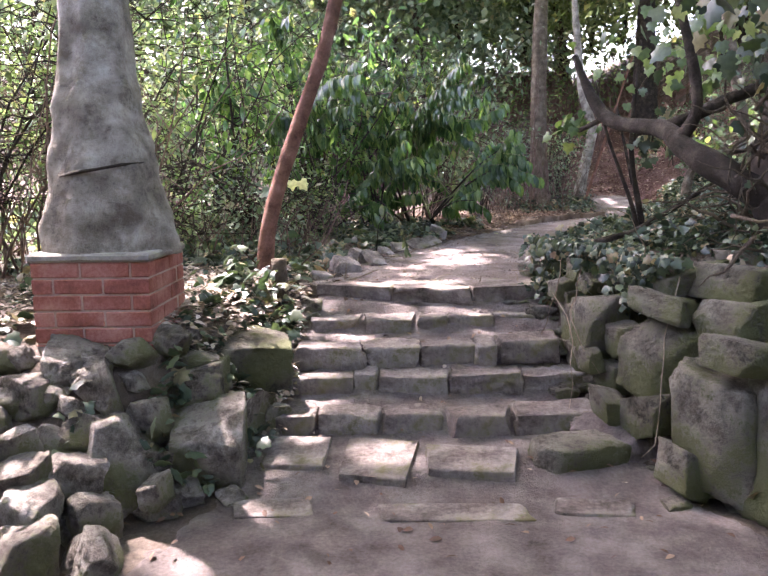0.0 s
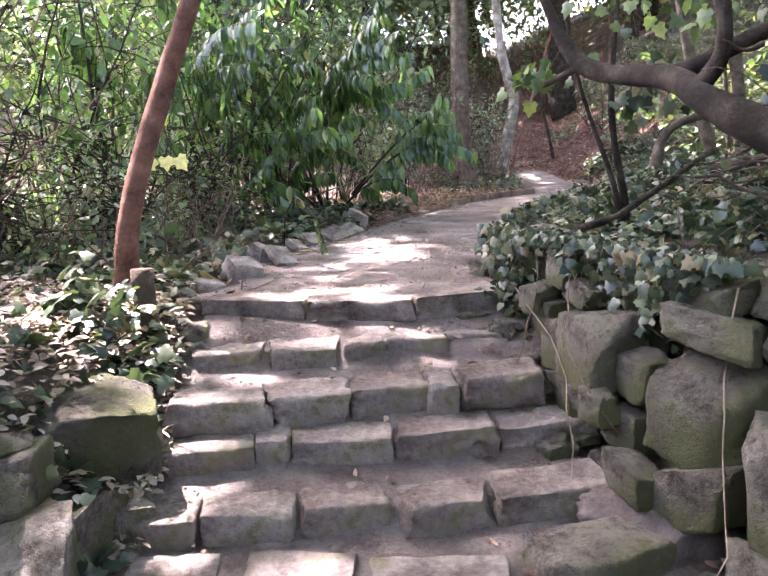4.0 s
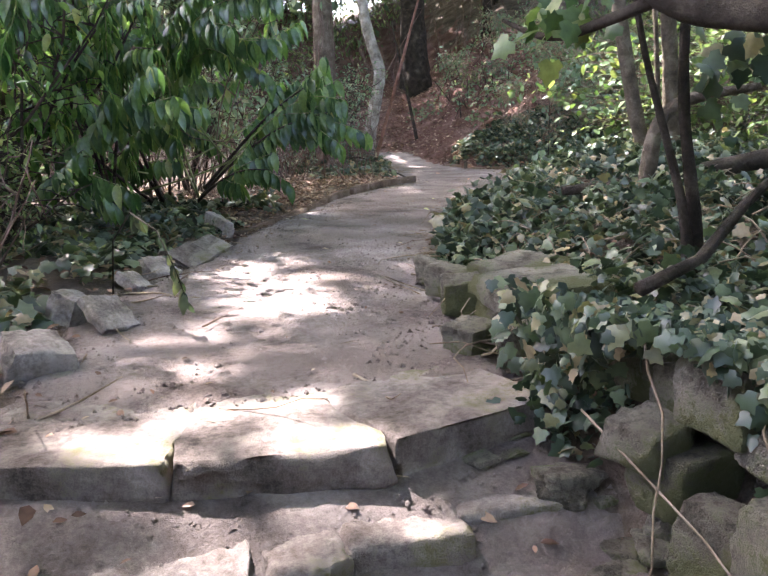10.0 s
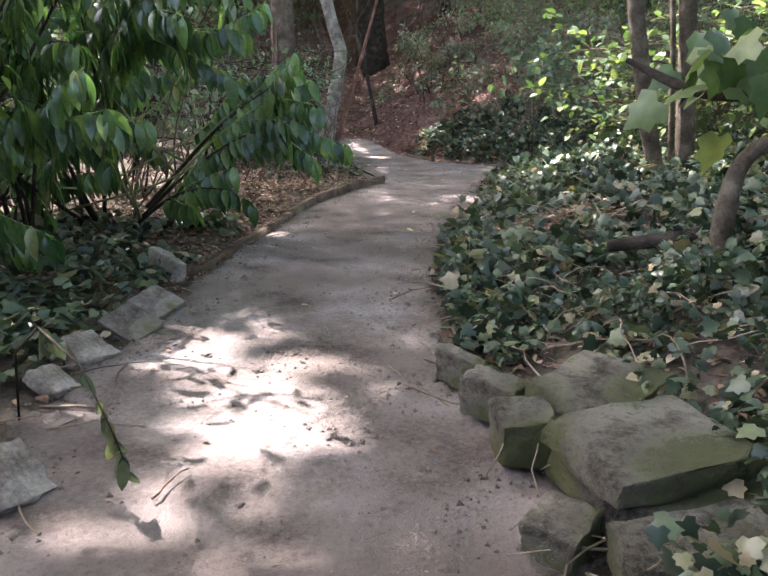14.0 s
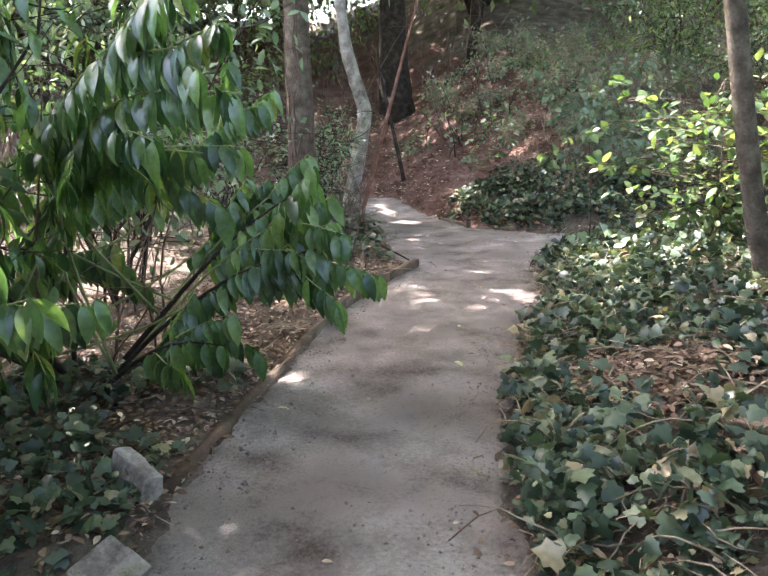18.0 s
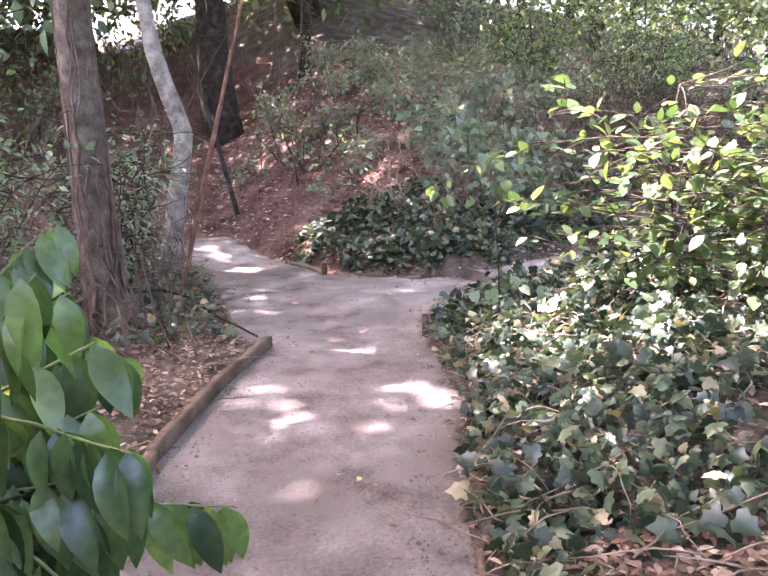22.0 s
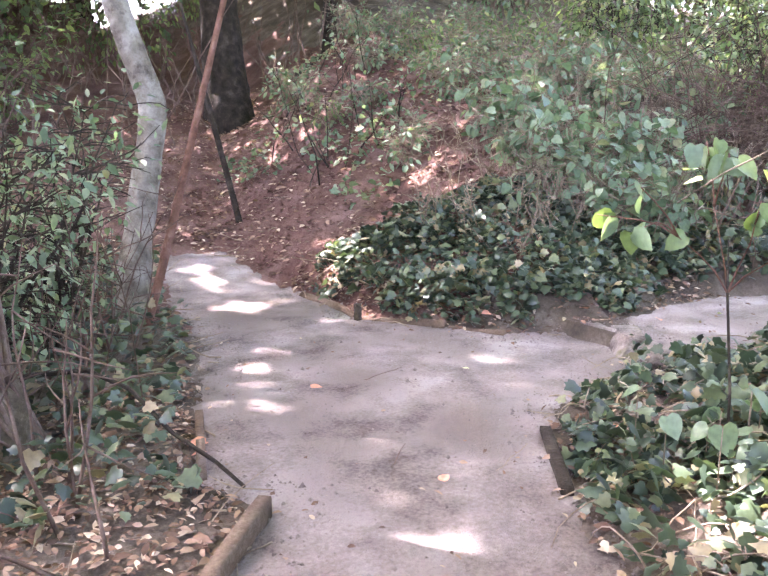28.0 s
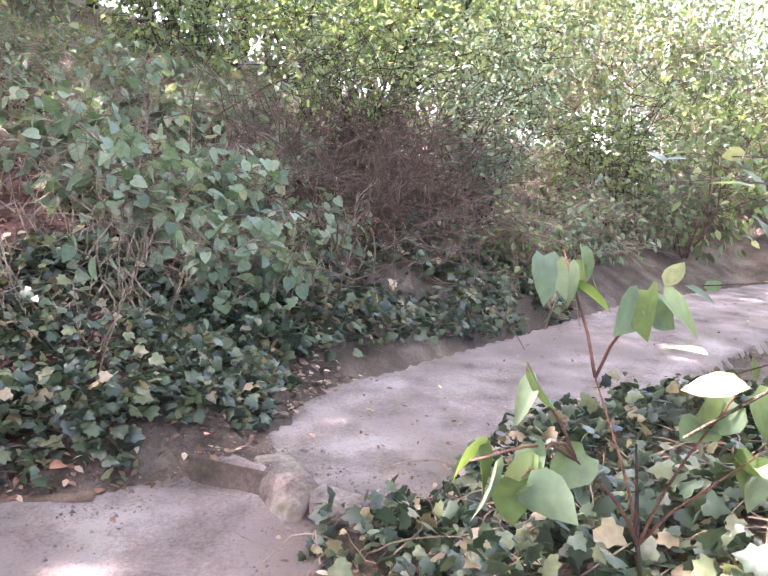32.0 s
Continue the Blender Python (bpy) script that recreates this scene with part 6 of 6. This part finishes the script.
for pts, r in [([(0.25, 5.50, 0.685), (0.32, 5.54, 0.69), (0.38, 5.58, 0.685)], 0.008), ([(2.1, 8.0, 0.685), (2.25, 7.95, 0.69), (2.4, 7.97, 0.685)], 0.004), ([(0.10, 6.40, 0.685), (0.25, 6.42, 0.69), (0.40, 6.43, 0.69)], 0.006),
               ([(1.5, 6.9, 0.68), (1.75, 7.0, 0.69), (1.95, 7.15, 0.69)], 0.005), ([(0.28, 6.44, 0.69), (0.24, 6.3, 0.70), (0.20, 6.2, 0.70)], 0.008), ([(0.45, 5.16, 0.672), (0.6, 5.17, 0.672), (0.72, 5.18, 0.672)], 0.003), ([(2.6, 9.0, 0.70), (2.7, 9.1, 0.70), (2.78, 9.12, 0.70)], 0.006), ([(3.9, 11.2, 0.705), (4.0, 11.3, 0.705), (4.1, 11.32, 0.705)], 0.006), ([(4.4, 12.2, 0.705), (4.5, 12.1, 0.705), (4.62, 12.1, 0.705)], 0.005)]:
    V, F = tube(bend(g, pts[0], np.subtract(pts[2], pts[0]), np.linalg.norm(np.subtract(pts[2], pts[0])), 6, 0.14), np.linspace(r * 0.55, r * 0.25, 7), 6)
    tagged(solid("stick", V, F, M["vine"], smooth=True), "thin dark fallen stick on the path", "stick", "sticks on the path")

# leaves of the old tree, and vine leaves that hang into the view
def tuft(parent, centre, spread, n, size, mat, seed, shape=IVY, down=1.0):
    g = np.random.default_rng(seed)
    at = np.array(centre) + g.normal(size=(n, 3)) * spread
    al = g.normal(size=(n, 3)) * 0.5 + (0, 0, -down)
    ob = solid("foliage", *leaves(shape, at, al, g.normal(size=(n, 3)) * 0.5 + (-0.3, -0.5, 0.6), g.uniform(*size, n)), M[mat], parent, smooth=True)
    ob["kind"] = "stuff"
    return ob


for k, (c, sp, n, size, mat) in enumerate([((1.95, 4.3, 2.05), (0.35, 0.4, 0.12), 110, (0.05, 0.09), "shrub"), ((1.28, 4.90, 1.69), (0.06, 0.055, 0.05), 30, (0.05, 0.085), "lime"), ((2.3, 3.6, 1.7), (0.25, 0.3, 0.3), 420, (0.05, 0.10), "ivy"),
                                       ((1.67, 4.64, 1.53), (0.06, 0.05, 0.06), 14, (0.055, 0.09), "ivy"), ((1.72, 4.5, 1.62), (0.10, 0.10, 0.08), 22, (0.05, 0.09), "ivy"), ((1.8, 3.0, 2.1), (0.3, 0.3, 0.2), 260, (0.05, 0.1), "ivy")]):
    tuft(gnarl, c, sp, n, size, mat, 60 + k)
vines = thing("hanging_vines", (1.1, 3.9, 0.6), "thin bare vine stems trailing over the wall and steps", "vine")
for k, (s, d, length) in enumerate([((1.08, 4.2, 0.92), (-0.3, -0.7, -0.5), 0.9), ((1.12, 3.9, 0.9), (-0.2, -0.5, -0.8), 0.8), ((1.0, 4.3, 0.72), (-0.1, -0.8, -0.35), 1.2), ((1.35, 3.2, 0.9), (-0.3, -0.3, -0.8), 0.9), ((1.3, 3.5, 0.95), (-0.5, -0.5, 0.1), 0.6)]):
    solid("vine", *tube(bend(np.random.default_rng(k + 40), s, d, length, 9, 0.24, -0.05), np.linspace(0.0034, 0.0016, 10), 5), M["twig"], vines)

# pale leaf plant beside the leaning trunk
V, F = leaves(IVY, np.array([(-0.72, 5.3, 1.325), (-0.65, 5.32, 1.33), (-0.58, 5.3, 1.33)]), np.array([(-0.4, 0, -0.9), (0.1, 0, -1), (0.5, 0, -0.8)]), np.array([(0, -1, 0.5)] * 3), [0.09, 0.08, 0.09])
tagged(solid("pale_leaves", V, F, M["pale"]), "cluster of pale yellow leaves behind a leaning trunk", "leaves")

# drooping twig over the left edge of the path
twig = thing("drooping_twig", (-0.05, 6.05, 0.72), "thin shrub twig with drooping leaves over the path", "twig")
LINE = np.array([(-0.05, 6.05, 0.70), (-0.03, 5.9, 0.95), (0.04, 5.68, 1.08), (0.12, 5.53, 1.03), (0.17, 5.47, 0.90), (0.20, 5.46, 0.79)])
solid("stem", *tube(LINE, [0.004, 0.0035, 0.003, 0.0025, 0.002, 0.0015], 6), M["bark"], twig, smooth=True)
n = 20
q = g.uniform(0.35, 1, n) * 5
at = np.stack([np.interp(q, np.arange(6), LINE[:, c]) for c in range(3)], 1)
solid("foliage", *leaves(LAUREL, at, np.c_[g.normal(size=(n, 2)) * 0.35, -np.ones(n)], np.c_[g.normal(size=n) * 0.6, -np.ones(n), 0.4 * np.ones(n)], g.uniform(0.045, 0.075, n)), M["ivy"], twig, smooth=True)["kind"] = "stuff"

# bare thin stems behind the plinth and on the bank
def thicket(label, x0, x1, y0, y1, n, tall, seed, mat="twig", thick=0.006):
    g = np.random.default_rng(seed)
    pieces = []
    for _ in range(n):
        x, y = g.uniform(x0, x1), g.uniform(y0, y1)
        pts = bend(g, (x, y, float(height(x, y)) - 0.02), (g.normal() * 0.35, g.normal() * 0.35, 1), tall * g.uniform(0.4, 1.1), 7, 0.13)
        pieces.append(tube(pts, np.linspace(thick * g.uniform(0.6, 1.5), 0.002, 8), 4))
        for _ in range(2):
            k = g.integers(2, 7)
            pieces.append(tube(bend(g, pts[k], g.normal(size=3) + (0, 0, 0.5), tall * 0.3, 4, 0.2), np.linspace(0.004, 0.0015, 5), 4))
    return tagged(solid("thicket", *joined(pieces), M[mat]), label, "thicket", kind="stuff")


thicket("thin bare brown stems behind the brick plinth", -3.6, -1.8, 4.2, 6.4, 110, 2.2, 1, "vine", 0.008)
thicket("dry bramble stems in the undergrowth behind the leaning trunk", -1.8, -0.5, 5.0, 7.0, 70, 0.7, 2, "vine")
thicket("dry stems standing in the bushes on the bank", 6.8, 9.4, 12.5, 15.0, 260, 0.75, 3)
thicket("grey dry twigs under the laurels", -2.4, -0.55, 6.3, 9.6, 150, 0.6, 11, "twig", 0.004)
thicket("thin dark stems standing in the wood's edge", -2.4, -0.5, 7.0, 10.5, 30, 2.8, 12, "bark", 0.016)
thicket("dry pale stems standing in the ivy at the foot of the bank", 6.0, 7.5, 12.75, 14.0, 130, 0.5, 13, "twig", 0.005)
thicket("dry stems standing beside the pale trunk", 2.4, 3.5, 12.4, 15.0, 60, 1.1, 4, "vine")
thicket("bare saplings on the red bank", 6.0, 7.6, 15.6, 17.6, 26, 1.1, 5, "bark", 0.009)
thicket("dry grass stems and weeds beyond the side path", 9.5, 15.5, 10.8, 14.0, 260, 1.0, 6)
thicket("thin stems of undergrowth beside the path", -0.9, 0.9, 8.8, 11.5, 70, 1.8, 7, "vine", 0.008)
thicket("dry stems round the old trunk beside the path", 1.7, 2.9, 11.0, 12.6, 50, 1.0, 8, "vine")
thicket("bare brown twigs of the undergrowth on the wooded hill", -3.5, 9.5, 19.5, 28.0, 300, 2.6, 9, "vine", 0.016)
thicket("bare brown twigs behind the pale trunk", -1.0, 3.2, 13.5, 19.0, 120, 2.2, 10, "vine", 0.012)

# dry vine stems climbing the old brown trunk
g = np.random.default_rng(15)
for k in range(22):
    a = g.uniform(0, 6.3)
    z = np.linspace(0.72, g.uniform(1.8, 3.4), 14)
    turn = a + np.cumsum(g.normal(size=14) * 0.22)
    r = np.interp(z, [0.7, 0.85, 1.05, 1.8, 3.4], [0.24, 0.21, 0.155, 0.13, 0.12]) + 0.004
    cx = np.interp(z, [0.6, 0.95, 1.8, 3.4], [2.62, 2.585, 2.55, 2.53])
    V, F = tube(np.stack([cx + r * np.cos(turn), 12.2 + r * np.sin(turn), z], 1), np.linspace(g.uniform(0.008, 0.016), 0.004, 14), 6)
    tagged(solid("climbing_vine", V, F, M["vine"], smooth=True), "dry vine stem climbing an old brown trunk", "vine", "vines on the old trunk")

# stems of the ivy creeping through its beds
g = np.random.default_rng(88)
pieces = []
for x, y in region(g, 1500, 1.1, 7.4, 4.4, 11.4, lambda p: (off(p) > 0.06) & (off(p) < 2.2) & right_of(p)):
    a = g.uniform(0, 6.3)
    pts = bend(g, (x, y, 0), (math.cos(a), math.sin(a), 0), g.uniform(0.2, 0.6), 7, 0.3)
    pts[:, 2] = height(pts[:, 0], pts[:, 1]) + 0.05 + 0.10 * g.uniform() * np.sin(np.linspace(0, 3.1, 8))
    pieces.append(tube(pts, np.linspace(0.004, 0.0018, 8), 4))
tagged(solid("ivy_stems", *joined(pieces), M["twig"]), "brown creeping stems among the ivy leaves", "ivy", kind="stuff")
p = region(g, 9000, 1.0, 7.0, 4.4, 11.4, lambda p: (off(p) > -0.03) & (off(p) < 0.7) & right_of(p))
fallen("leaf_litter", "dead leaves and crumbs at the foot of the ivy", p, g, (0.02, 0.06), lift=0.03)

# clods of red earth on the bank
n = 5200
p = region(g, n, 4.6, 8.6, 12.6, 20, lambda p: (off(p) > 0.04) & (off(p) < 4))
size = g.uniform(0.006, 0.022, len(p)) * np.where(g.uniform(0, 1, len(p)) < 0.08, 1.8, 1.0)
a = g.uniform(0, 6.3, len(p))
x = tet[None, :, 0] * np.cos(a)[:, None] - tet[None, :, 1] * np.sin(a)[:, None]
y = tet[None, :, 0] * np.sin(a)[:, None] + tet[None, :, 1] * np.cos(a)[:, None]
V = np.stack([p[:, :1] + x * size[:, None], p[:, 1:] + y * size[:, None], height(p[:, 0], p[:, 1])[:, None] + 0.006 + tet[None, :, 2] * size[:, None]], -1).reshape(-1, 3)
F = (np.array([(0, 2, 1), (0, 1, 3), (1, 2, 3), (2, 0, 3)])[None] + (np.arange(len(p)) * 4)[:, None, None]).reshape(-1, 3)
tagged(solid("earth_clods", V, F, M["redsoil"]), "clods of red earth on the bank", "earth", kind="stuff")
p = region(g, 900, 6.0, 13, 8, 12.2, lambda p: sdist(p, SIDE) < -0.02)
fallen("leaf_litter", "dry leaves and scraps on the side path", p, g, (0.012, 0.045), lift=0.016)
